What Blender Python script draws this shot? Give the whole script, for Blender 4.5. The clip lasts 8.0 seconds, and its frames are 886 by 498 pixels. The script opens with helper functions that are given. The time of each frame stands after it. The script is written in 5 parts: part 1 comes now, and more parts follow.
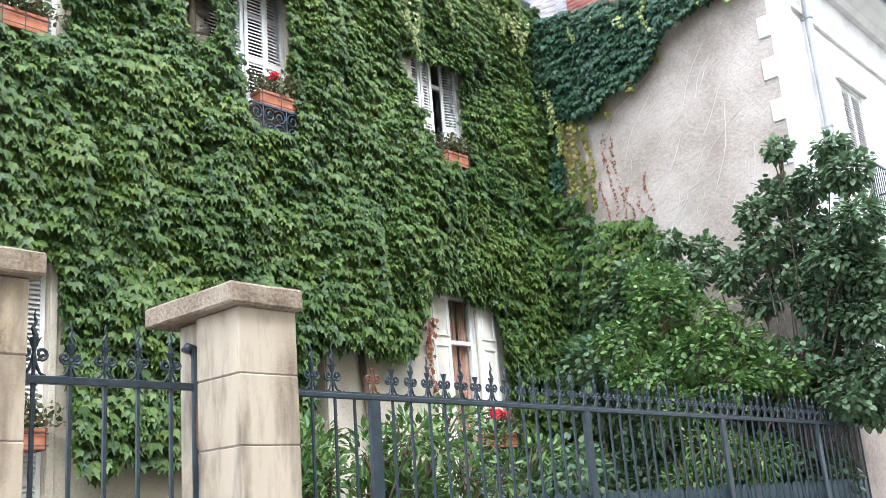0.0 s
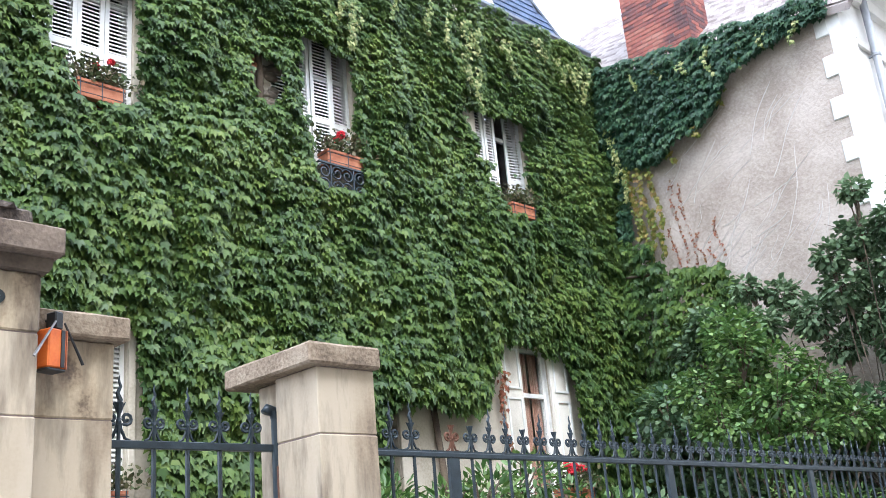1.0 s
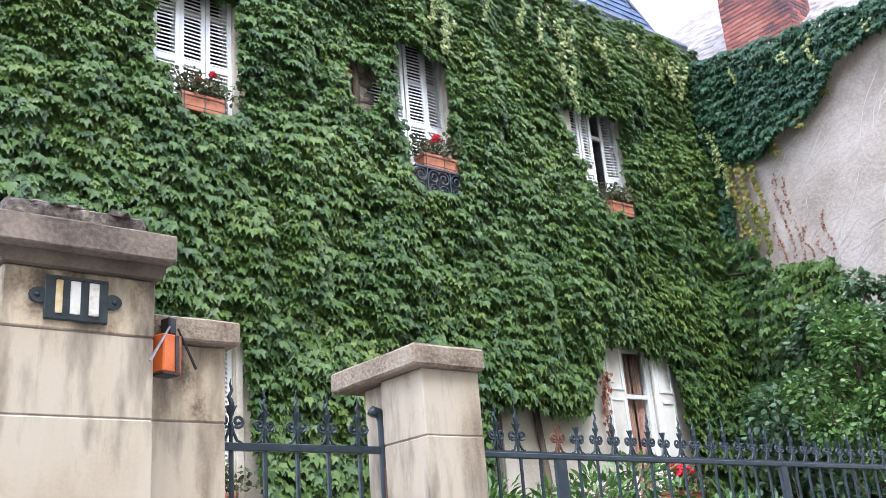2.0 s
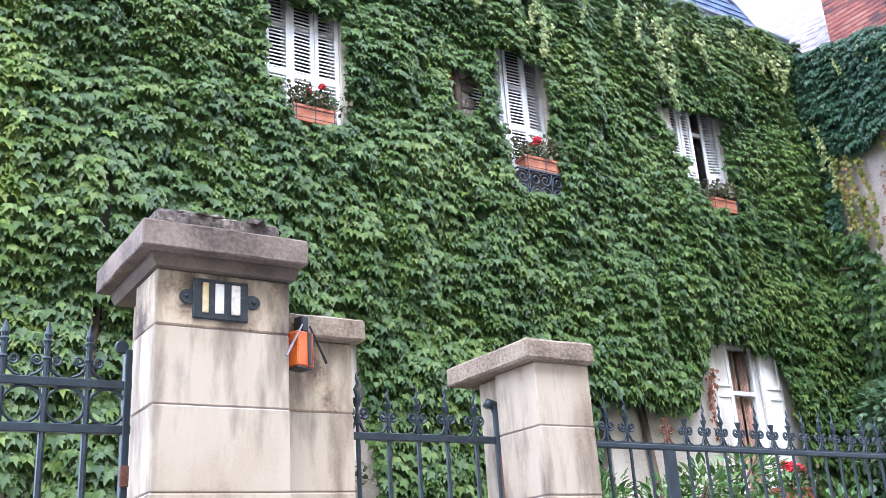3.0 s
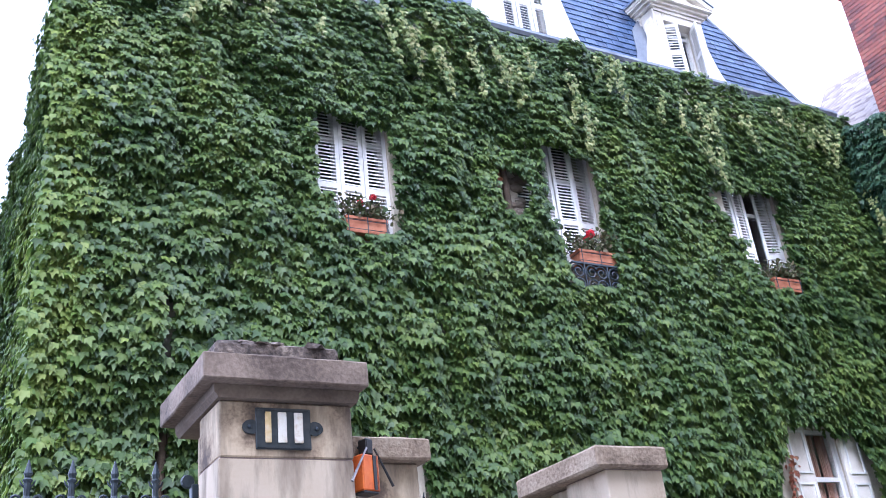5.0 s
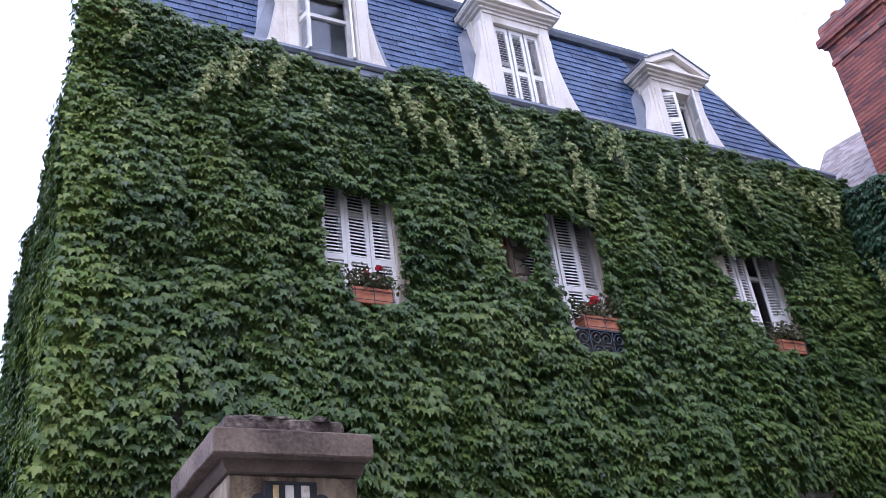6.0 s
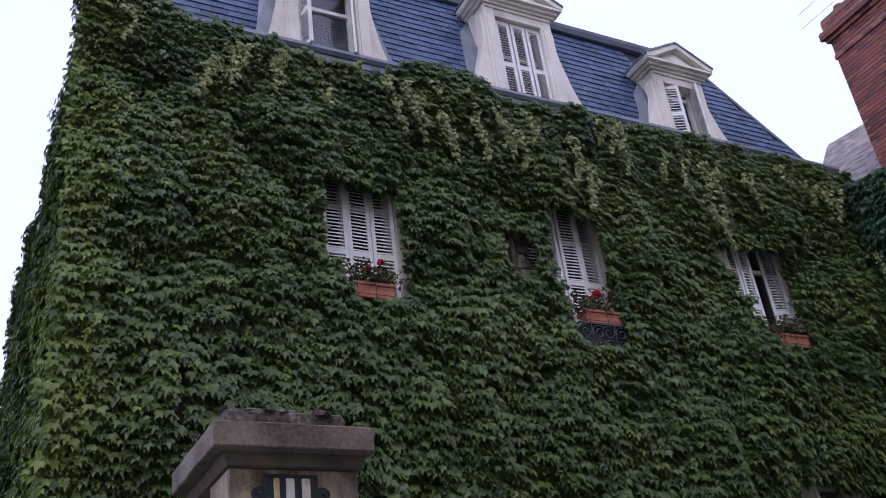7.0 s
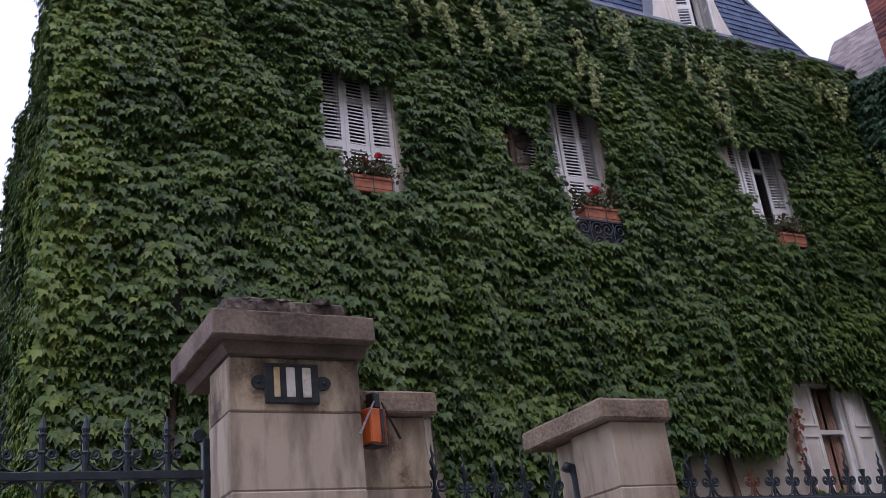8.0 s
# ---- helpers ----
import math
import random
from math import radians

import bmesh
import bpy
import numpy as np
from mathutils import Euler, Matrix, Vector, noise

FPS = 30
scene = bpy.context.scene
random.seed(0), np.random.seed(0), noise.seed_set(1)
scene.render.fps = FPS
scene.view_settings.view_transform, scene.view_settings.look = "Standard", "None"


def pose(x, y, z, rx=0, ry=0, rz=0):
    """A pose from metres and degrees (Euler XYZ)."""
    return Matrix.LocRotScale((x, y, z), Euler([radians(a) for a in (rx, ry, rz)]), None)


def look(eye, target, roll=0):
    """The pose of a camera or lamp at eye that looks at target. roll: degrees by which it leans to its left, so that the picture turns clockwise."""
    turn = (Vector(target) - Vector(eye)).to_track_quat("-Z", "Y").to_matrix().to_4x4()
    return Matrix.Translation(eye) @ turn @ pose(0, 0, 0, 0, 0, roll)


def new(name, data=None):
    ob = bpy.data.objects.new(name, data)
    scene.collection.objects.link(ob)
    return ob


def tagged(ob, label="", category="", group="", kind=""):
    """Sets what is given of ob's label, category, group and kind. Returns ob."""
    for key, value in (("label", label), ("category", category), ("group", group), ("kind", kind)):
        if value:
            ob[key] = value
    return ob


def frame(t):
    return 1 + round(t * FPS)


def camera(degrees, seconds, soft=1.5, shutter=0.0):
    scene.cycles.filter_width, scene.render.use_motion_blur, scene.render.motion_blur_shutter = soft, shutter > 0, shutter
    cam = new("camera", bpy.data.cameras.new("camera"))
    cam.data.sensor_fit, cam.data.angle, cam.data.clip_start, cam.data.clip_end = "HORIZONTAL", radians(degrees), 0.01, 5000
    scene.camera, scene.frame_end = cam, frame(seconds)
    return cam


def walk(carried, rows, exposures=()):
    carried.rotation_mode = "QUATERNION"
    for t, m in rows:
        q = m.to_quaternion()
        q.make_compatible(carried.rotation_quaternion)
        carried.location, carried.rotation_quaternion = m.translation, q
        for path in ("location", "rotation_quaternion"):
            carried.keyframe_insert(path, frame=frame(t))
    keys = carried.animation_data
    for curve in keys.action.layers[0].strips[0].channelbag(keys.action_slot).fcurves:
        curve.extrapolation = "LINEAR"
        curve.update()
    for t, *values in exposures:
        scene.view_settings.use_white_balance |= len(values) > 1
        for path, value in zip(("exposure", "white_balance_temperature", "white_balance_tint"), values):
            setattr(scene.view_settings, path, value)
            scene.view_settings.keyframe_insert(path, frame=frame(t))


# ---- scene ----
cam = camera(48.7, 8.0, soft=0.55)
PATH = [
    (0, (-1.644, -1.009, 1.497), (-0.185, 0.255, 2.018), -4.6),
    (0.5, (-1.639, -0.944, 1.529), (-0.223, 0.342, 2.115), -5.2),
    (1, (-1.67, -0.945, 1.528), (-0.317, 0.385, 2.161), -5.3),
    (1.5, (-1.641, -0.871, 1.536), (-0.362, 0.52, 2.193), -5.3),
    (1.7, (-1.637, -0.855, 1.552), (-0.387, 0.563, 2.207), -5.0),
    (2.8, (-1.903, -1.075, 1.421), (-0.823, 0.47, 2.092), -4.3),
    (3, (-1.911, -1.073, 1.427), (-0.867, 0.496, 2.099), -3.9),
    (3.5, (-1.91, -1.068, 1.444), (-0.933, 0.539, 2.124), -4.2),
    (4, (-1.907, -1.057, 1.482), (-0.96, 0.55, 2.204), -4.9),
    (4.5, (-1.905, -1.071, 1.513), (-0.973, 0.514, 2.301), -5.8),
    (5, (-1.903, -1.079, 1.533), (-0.983, 0.476, 2.391), -6.6),
    (5.2, (-1.905, -1.074, 1.546), (-0.987, 0.467, 2.431), -7.0),
    (6.3, (-1.966, -1.315, 1.477), (-1.088, 0.178, 2.476), -7.6),
    (6.5, (-1.968, -1.32, 1.476), (-1.091, 0.169, 2.483), -7.6),
    (7, (-1.932, -1.248, 1.484), (-1.049, 0.262, 2.453), -7.6),
    (7.5, (-1.897, -1.134, 1.513), (-0.996, 0.427, 2.38), -7.3),
    (8, (-1.912, -1.114, 1.501), (-0.996, 0.481, 2.284), -6.8),
]
LIGHTNESS = [(0.0, 1.61, 5750, 8), (1.5, 1.44, 5650, 11), (3.5, 1.75, 5250, 18), (4.5, 1.57, 5150, 21), (5.2, 1.18, 5200, 23), (6.3, 0.14, 5400, 29), (6.7, -0.13, 5450, 29), (7.0, -0.47, 5500, 30), (7.5, -0.73, 5850, 28), (8.0, -0.42, 5750, 30)]
walk(cam, [(t, look(eye, target, roll)) for t, eye, target, roll in PATH], LIGHTNESS)

# ---- light ----
SUN_FROM = Vector((-0.45, -0.75, 1.25)).normalized()
world = bpy.data.worlds.new("overcast_sky")
scene.world = world
world.use_nodes = True
wn, wl = world.node_tree.nodes, world.node_tree.links
sky = wn.new("ShaderNodeTexSky")
sky.sky_type = "NISHITA"
sky.sun_disc = False
sky.sun_elevation = math.asin(SUN_FROM.z)
sky.sun_rotation = math.atan2(SUN_FROM.x, SUN_FROM.y)
sky.dust_density, sky.ozone_density, sky.air_density = 4.0, 1.0, 1.0
haze = wn.new("ShaderNodeMixRGB")
haze.inputs[0].default_value = 0.8
haze.inputs[2].default_value = (8.6, 9.0, 9.9, 1)
wl.new(sky.outputs[0], haze.inputs[1])
wl.new(haze.outputs[0], wn["Background"].inputs[0])
wn["Background"].inputs[1].default_value = 0.19
sun = new("sun", bpy.data.lights.new("sun", "SUN"))
sun.data.energy, sun.data.angle, sun.data.color = 1.1, radians(30), (1.0, 0.96, 0.9)
sun.matrix_world = look((0, 0, 0), -SUN_FROM)

rng = np.random.default_rng(7)
rnd = random.Random(5)


# ---- materials ----
def material(name, colours, scale=6.0, rough=0.8, bump=0.15, stretch=(1, 1, 1), metal=0.0, fine=60.0, island=0.0, obj=0.0, detail=0.35, spec=0.5, streak=None):
    """Two scales of noise through a colour ramp, with relief; island and obj vary piece by piece."""
    m = bpy.data.materials.new(name)
    m.use_nodes = True
    n, l = m.node_tree.nodes, m.node_tree.links
    p = n["Principled BSDF"]
    tc, mp = n.new("ShaderNodeTexCoord"), n.new("ShaderNodeMapping")
    mp.inputs["Scale"].default_value = stretch
    l.new(tc.outputs["Object"], mp.inputs[0])
    big, small = n.new("ShaderNodeTexNoise"), n.new("ShaderNodeTexNoise")
    big.inputs["Scale"].default_value, big.inputs["Detail"].default_value = scale, 6
    small.inputs["Scale"].default_value, small.inputs["Detail"].default_value = fine, 4
    l.new(mp.outputs[0], big.inputs[0])
    l.new(tc.outputs["Object"], small.inputs[0])
    mix = n.new("ShaderNodeMath")
    mix.operation = "MULTIPLY_ADD"
    mix.inputs[1].default_value = detail
    l.new(small.outputs[0], mix.inputs[0])
    off = n.new("ShaderNodeMath")
    off.operation = "ADD"
    off.inputs[1].default_value = -detail / 2
    l.new(big.outputs[0], off.inputs[0])
    l.new(off.outputs[0], mix.inputs[2])
    last = mix.outputs[0]
    if island or obj:
        src = n.new("ShaderNodeNewGeometry").outputs["Random Per Island"] if island else n.new("ShaderNodeObjectInfo").outputs["Random"]
        add = n.new("ShaderNodeMath")
        add.operation = "MULTIPLY_ADD"
        add.inputs[1].default_value = island or obj
        l.new(src, add.inputs[0])
        low = n.new("ShaderNodeMath")
        low.operation = "ADD"
        low.inputs[1].default_value = -(island or obj) / 2
        l.new(last, low.inputs[0])
        l.new(low.outputs[0], add.inputs[2])
        last = add.outputs[0]
    ramp = n.new("ShaderNodeValToRGB")
    e = ramp.color_ramp.elements
    while len(e) < len(colours):
        e.new(0.5)
    for i, c in enumerate(colours):
        e[i].position = 0.28 + 0.44 * i / max(1, len(colours) - 1)
        e[i].color = (*c, 1)
    l.new(last, ramp.inputs[0])
    col = ramp.outputs[0]
    if streak:
        ms, sn, sr, mc = n.new("ShaderNodeMapping"), n.new("ShaderNodeTexNoise"), n.new("ShaderNodeValToRGB"), n.new("ShaderNodeMixRGB")
        ms.inputs["Scale"].default_value = (5.0, 5.0, 1.1)
        ms.inputs["Location"].default_value = (3.1, 1.7, 0.4)
        sn.inputs["Scale"].default_value, sn.inputs["Detail"].default_value, sn.inputs["Roughness"].default_value = 1.0, 7, 0.62
        sr.color_ramp.elements[0].position, sr.color_ramp.elements[1].position = 0.47, 0.7
        mc.inputs[2].default_value = (*streak, 1)
        l.new(tc.outputs["Object"], ms.inputs[0])
        l.new(ms.outputs[0], sn.inputs[0])
        l.new(sn.outputs[0], sr.inputs[0])
        l.new(sr.outputs[0], mc.inputs[0])
        l.new(col, mc.inputs[1])
        col = mc.outputs[0]
    l.new(col, p.inputs["Base Color"])
    p.inputs["Roughness"].default_value, p.inputs["Metallic"].default_value = rough, metal
    p.inputs["Specular IOR Level"].default_value = spec
    if bump:
        b = n.new("ShaderNodeBump")
        b.inputs["Strength"].default_value, b.inputs["Distance"].default_value = bump, 0.02
        l.new(mix.outputs[0], b.inputs["Height"])
        l.new(b.outputs[0], p.inputs["Normal"])
    return m


def leaf_material(name, colours, patch=0.5, rough=0.5, thin=0.3, spec=0.35):
    """Leaves: each leaf its own tone, drifting in patches, a little light passing through."""
    m = bpy.data.materials.new(name)
    m.use_nodes = True
    n, l = m.node_tree.nodes, m.node_tree.links
    p, out = n["Principled BSDF"], n["Material Output"]
    tc, no = n.new("ShaderNodeTexCoord"), n.new("ShaderNodeTexNoise")
    no.inputs["Scale"].default_value, no.inputs["Detail"].default_value = 0.9, 5
    l.new(tc.outputs["Object"], no.inputs[0])
    geo = n.new("ShaderNodeNewGeometry")
    a = n.new("ShaderNodeMath")
    a.operation = "MULTIPLY_ADD"
    a.inputs[1].default_value = patch
    l.new(no.outputs[0], a.inputs[0])
    b = n.new("ShaderNodeMath")
    b.operation = "MULTIPLY"
    b.inputs[1].default_value = 1 - patch
    l.new(geo.outputs["Random Per Island"], b.inputs[0])
    l.new(b.outputs[0], a.inputs[2])
    ramp = n.new("ShaderNodeValToRGB")
    e = ramp.color_ramp.elements
    while len(e) < len(colours):
        e.new(0.5)
    for i, c in enumerate(colours):
        e[i].position = 0.2 + 0.62 * i / (len(colours) - 1)
        e[i].color = (*c, 1)
    l.new(a.outputs[0], ramp.inputs[0])
    l.new(ramp.outputs[0], p.inputs["Base Color"])
    p.inputs["Roughness"].default_value = rough
    p.inputs["Specular IOR Level"].default_value = spec
    t, mx = n.new("ShaderNodeBsdfTranslucent"), n.new("ShaderNodeMixShader")
    mx.inputs[0].default_value = thin
    l.new(ramp.outputs[0], t.inputs[0])
    l.new(p.outputs[0], mx.inputs[1])
    l.new(t.outputs[0], mx.inputs[2])
    l.new(mx.outputs[0], out.inputs[0])
    return m


def glass_material(name):
    m = bpy.data.materials.new(name)
    m.use_nodes = True
    p = m.node_tree.nodes["Principled BSDF"]
    p.inputs["Base Color"].default_value = (0.9, 0.95, 0.95, 1)
    p.inputs["Roughness"].default_value = 0.03
    p.inputs["Transmission Weight"].default_value = 1.0
    p.inputs["IOR"].default_value = 1.45
    return m


M = {}
M["stonestained"] = material("stained_limestone", [(0.07, 0.052, 0.04), (0.2, 0.148, 0.1), (0.44, 0.34, 0.225), (0.56, 0.45, 0.305), (0.6, 0.49, 0.34), (0.61, 0.5, 0.35)], 3.2, 0.9, 0.14, (1.6, 1.6, 1.1), obj=0.1, detail=0.2, streak=(0.09, 0.066, 0.05))
M["stone"] = material("cream_limestone", [(0.15, 0.115, 0.085), (0.33, 0.255, 0.175), (0.47, 0.38, 0.27), (0.53, 0.44, 0.32), (0.56, 0.47, 0.35), (0.54, 0.45, 0.33)], 1.7, 0.9, 0.12, (2.2, 2.2, 0.6), obj=0.12, detail=0.12, streak=(0.15, 0.112, 0.08))
M["cap"] = material("weathered_capstone", [(0.139, 0.102, 0.070), (0.279, 0.213, 0.148), (0.385, 0.312, 0.226)], 4.0, 0.95, 0.5, (1, 1, 1), fine=45, detail=0.7)
M["capbrown"] = material("dark_weathered_capstone", [(0.08, 0.06, 0.048), (0.19, 0.145, 0.11), (0.3, 0.235, 0.18)], 3.0, 0.95, 0.5, fine=45, detail=0.5)
M["capdark"] = material("mossy_capstone", [(0.05, 0.04, 0.034), (0.12, 0.095, 0.078), (0.28, 0.23, 0.18)], 5.0, 0.95, 0.6, fine=40, detail=0.8)
M["moulding"] = material("stained_moulding", [(0.07, 0.052, 0.04), (0.15, 0.115, 0.085), (0.24, 0.19, 0.14)], 3.0, 0.95, 0.12, (1, 1, 1), fine=60, detail=0.3)
M["iron"] = material("painted_iron", [(0.014, 0.022, 0.028), (0.022, 0.034, 0.044), (0.035, 0.05, 0.06)], 12, 0.42, 0.12, fine=120)
M["rust"] = material("rusty_iron", [(0.07, 0.03, 0.018), (0.16, 0.07, 0.04), (0.1, 0.05, 0.035)], 20, 0.9, 0.4)
M["sheet"] = material("painted_sheet_iron", [(0.03, 0.05, 0.06), (0.045, 0.068, 0.08), (0.06, 0.085, 0.1)], 3, 0.5, 0.08, (1, 1, 0.4))
M["render"] = material("cream_wall_render", [(0.36, 0.31, 0.23), (0.55, 0.49, 0.39), (0.66, 0.6, 0.5)], 1.6, 0.95, 0.25, fine=35)
M["bark_wall"] = material("stony_house_wall", [(0.1, 0.08, 0.06), (0.2, 0.165, 0.13), (0.33, 0.28, 0.22)], 2.5, 0.95, 0.4, fine=20)
M["white"] = material("white_painted_wood", [(0.62, 0.61, 0.57), (0.76, 0.75, 0.71), (0.82, 0.81, 0.78)], 5, 0.55, 0.06)
M["plaster"] = material("white_dormer_stone", [(0.5, 0.45, 0.37), (0.73, 0.68, 0.59), (0.82, 0.78, 0.69)], 2.4, 0.85, 0.1, (1, 1, 0.5))
M["slate"] = material("blue_slate", [(0.024, 0.046, 0.098), (0.04, 0.074, 0.15), (0.062, 0.104, 0.19)], 4, 0.5, 0.25, fine=50, obj=0.45)
M["slatemass"] = material("blue_slate_joined", [(0.024, 0.046, 0.098), (0.04, 0.074, 0.15), (0.062, 0.104, 0.19)], 4, 0.5, 0.25, fine=50, island=0.45)
# near-black deck colour stands in for the shadow in gaps between slates
M["slatedeck"] = material("shadow_slate_bed", [(0.015, 0.02, 0.03), (0.03, 0.038, 0.055)], 4, 0.7, 0.1)
M["lead"] = material("grey_lead", [(0.11, 0.125, 0.15), (0.17, 0.19, 0.22), (0.23, 0.25, 0.28)], 3, 0.5, 0.2, metal=0.3)
M["tile"] = material("old_grey_roof_tile", [(0.16, 0.13, 0.12), (0.28, 0.24, 0.22), (0.36, 0.32, 0.3)], 4, 0.9, 0.3, obj=0.4)
M["tilemass"] = material("old_grey_roof_tile_joined", [(0.16, 0.13, 0.12), (0.28, 0.24, 0.22), (0.36, 0.32, 0.3)], 4, 0.9, 0.3, island=0.4)
M["brick"] = material("red_brick", [(0.1, 0.055, 0.058), (0.24, 0.085, 0.07), (0.33, 0.11, 0.08), (0.38, 0.17, 0.13)], 1.6, 0.92, 0.4, fine=40, obj=0.35)
M["brickmass"] = material("red_brick_joined", [(0.1, 0.055, 0.058), (0.24, 0.085, 0.07), (0.33, 0.11, 0.08), (0.38, 0.17, 0.13)], 1.6, 0.92, 0.4, fine=40, island=0.35)
M["mortar"] = material("lime_mortar", [(0.16, 0.12, 0.11), (0.26, 0.2, 0.18), (0.33, 0.27, 0.24)], 6, 0.95, 0.4)
M["pot"] = material("terracotta", [(0.3, 0.1, 0.05), (0.42, 0.15, 0.075), (0.5, 0.21, 0.11)], 7, 0.8, 0.15)
M["neighbour"] = material("rough_pinkish_render", [(0.32, 0.262, 0.215), (0.43, 0.362, 0.305), (0.52, 0.45, 0.39)], 1.3, 0.95, 0.7, fine=24, detail=0.6)
M["scar"] = material("pale_vine_scar", [(0.5, 0.46, 0.42), (0.6, 0.56, 0.52)], 9, 0.95, 0.2)
M["quoin"] = material("pale_quoin_stone", [(0.6, 0.58, 0.54), (0.74, 0.72, 0.68), (0.8, 0.79, 0.76)], 2, 0.9, 0.2, obj=0.1)
M["zinc"] = material("zinc_pipe", [(0.3, 0.32, 0.35), (0.42, 0.44, 0.47)], 4, 0.5, 0.05, metal=0.3)
M["glass"] = glass_material("window_glass")
M["dark"] = material("dark_room_lining", [(0.02, 0.02, 0.022), (0.035, 0.034, 0.036)], 2, 0.9, 0)
M["curtain"] = material("rust_brown_curtain", [(0.3, 0.13, 0.09), (0.46, 0.24, 0.17), (0.58, 0.36, 0.28)], 3, 0.9, 0.1, (9, 9, 0.5))
M["orange"] = material("orange_plastic", [(0.5, 0.09, 0.01), (0.66, 0.14, 0.02), (0.7, 0.18, 0.03)], 8, 0.45, 0.05)
M["black"] = material("black_plastic", [(0.012, 0.013, 0.015), (0.03, 0.031, 0.034)], 10, 0.45, 0.05)
M["chrome"] = material("scuffed_metal", [(0.25, 0.25, 0.26), (0.5, 0.5, 0.52)], 15, 0.35, 0.05, metal=0.9)
M["enamel"] = material("dark_enamel_plate", [(0.01, 0.018, 0.022), (0.022, 0.03, 0.035), (0.05, 0.055, 0.055)], 14, 0.4, 0.2)
M["gilt"] = material("flaking_cream_paint", [(0.4, 0.26, 0.1), (0.72, 0.68, 0.58), (0.82, 0.8, 0.75)], 9, 0.7, 0.2)
M["ochre"] = material("worn_ochre_paint", [(0.5, 0.35, 0.14), (0.66, 0.5, 0.25), (0.7, 0.6, 0.42)], 14, 0.7, 0.2)
M["bark"] = material("brown_bark", [(0.05, 0.035, 0.025), (0.11, 0.08, 0.055), (0.17, 0.13, 0.09)], 9, 0.95, 0.6, (1, 1, 0.3))
M["asphalt"] = material("asphalt", [(0.035, 0.035, 0.036), (0.05, 0.05, 0.052), (0.075, 0.074, 0.072)], 3, 0.95, 0.4, fine=90)
M["kerb"] = material("granite_kerb", [(0.2, 0.19, 0.18), (0.32, 0.31, 0.3)], 8, 0.9, 0.3)
M["soil"] = material("garden_soil", [(0.04, 0.03, 0.02), (0.09, 0.07, 0.045), (0.06, 0.08, 0.03)], 3, 0.95, 0.6)
M["ivy"] = leaf_material("ivy_leaf", [(0.022, 0.05, 0.018), (0.057, 0.106, 0.028), (0.113, 0.178, 0.036), (0.2, 0.25, 0.055)], 0.68, 0.48, 0.25, 0.36)
# lighter, yellower ivy: the sunlight on the house's left side put into the colour
M["ivyside"] = leaf_material("ivy_leaf_sunlit_tone", [(0.08, 0.15, 0.026), (0.155, 0.23, 0.042), (0.255, 0.315, 0.066)], 0.5, 0.5, 0.3)
M["ivyblue"] = leaf_material("ivy_leaf_deep", [(0.022, 0.058, 0.034), (0.042, 0.094, 0.048), (0.075, 0.135, 0.055)], 0.5, 0.5, 0.2, 0.3)
M["ivypale"] = leaf_material("ivy_leaf_pale", [(0.13, 0.2, 0.06), (0.27, 0.32, 0.11), (0.42, 0.42, 0.18)], 0.3, 0.55, 0.3)
M["ivygold"] = leaf_material("ivy_leaf_turning", [(0.1, 0.16, 0.03), (0.2, 0.22, 0.04), (0.28, 0.24, 0.06), (0.3, 0.15, 0.06)], 0.5, 0.6, 0.3)
M["ivyred"] = leaf_material("ivy_leaf_red", [(0.2, 0.07, 0.04), (0.3, 0.1, 0.05), (0.22, 0.13, 0.06)], 0.4, 0.7, 0.2)
M["bush"] = leaf_material("shrub_leaf", [(0.05, 0.11, 0.025), (0.1, 0.19, 0.045), (0.2, 0.29, 0.08)], 0.35, 0.4, 0.25, 0.5)
M["tree"] = leaf_material("broad_tree_leaf", [(0.05, 0.1, 0.045), (0.1, 0.17, 0.08), (0.19, 0.27, 0.13)], 0.35, 0.45, 0.25, 0.4)
# paler and greyer than the other tree leaf: haze put into the colour
M["treetop"] = leaf_material("hazed_tree_leaf", [(0.07, 0.12, 0.06), (0.13, 0.2, 0.1), (0.23, 0.31, 0.17)], 0.5, 0.5, 0.3, 0.35)
M["geranium"] = leaf_material("geranium_leaf", [(0.05, 0.07, 0.025), (0.1, 0.12, 0.05), (0.17, 0.13, 0.07)], 0.3, 0.6, 0.2)
M["petal"] = leaf_material("red_petal", [(0.45, 0.01, 0.02), (0.65, 0.02, 0.03), (0.6, 0.04, 0.09)], 0.3, 0.5, 0.2)


# ---- shape helpers ----
def part(name, bm, mat, parent=None, label="", smooth=False):
    me = bpy.data.meshes.new(name)
    bm.to_mesh(me)
    bm.free()
    me.materials.append(M[mat])
    if smooth:
        me.polygons.foreach_set("use_smooth", [True] * len(me.polygons))
    ob = new(name, me)
    if parent:
        ob.parent = parent
    if label:
        tagged(ob, label)
    return ob


def share(name, src, parent, m):
    ob = new(name, src.data)
    ob.parent = parent
    ob.matrix_basis = m
    return ob


def empty(name, label, category, kind="", group=""):
    return tagged(new(name), label, category, group, kind)


def box(bm, x0, x1, y0, y1, z0, z1, bevel=0.0):
    vs = [bm.verts.new((x, y, z)) for x in (x0, x1) for y in (y0, y1) for z in (z0, z1)]
    fs = [bm.faces.new([vs[i] for i in f]) for f in ((0, 1, 3, 2), (4, 6, 7, 5), (0, 4, 5, 1), (2, 3, 7, 6), (0, 2, 6, 4), (1, 5, 7, 3))]
    if bevel:
        es = {e for f in fs for e in f.edges}
        bmesh.ops.bevel(bm, geom=list(es), offset=bevel, segments=1, affect="EDGES")
    return bm


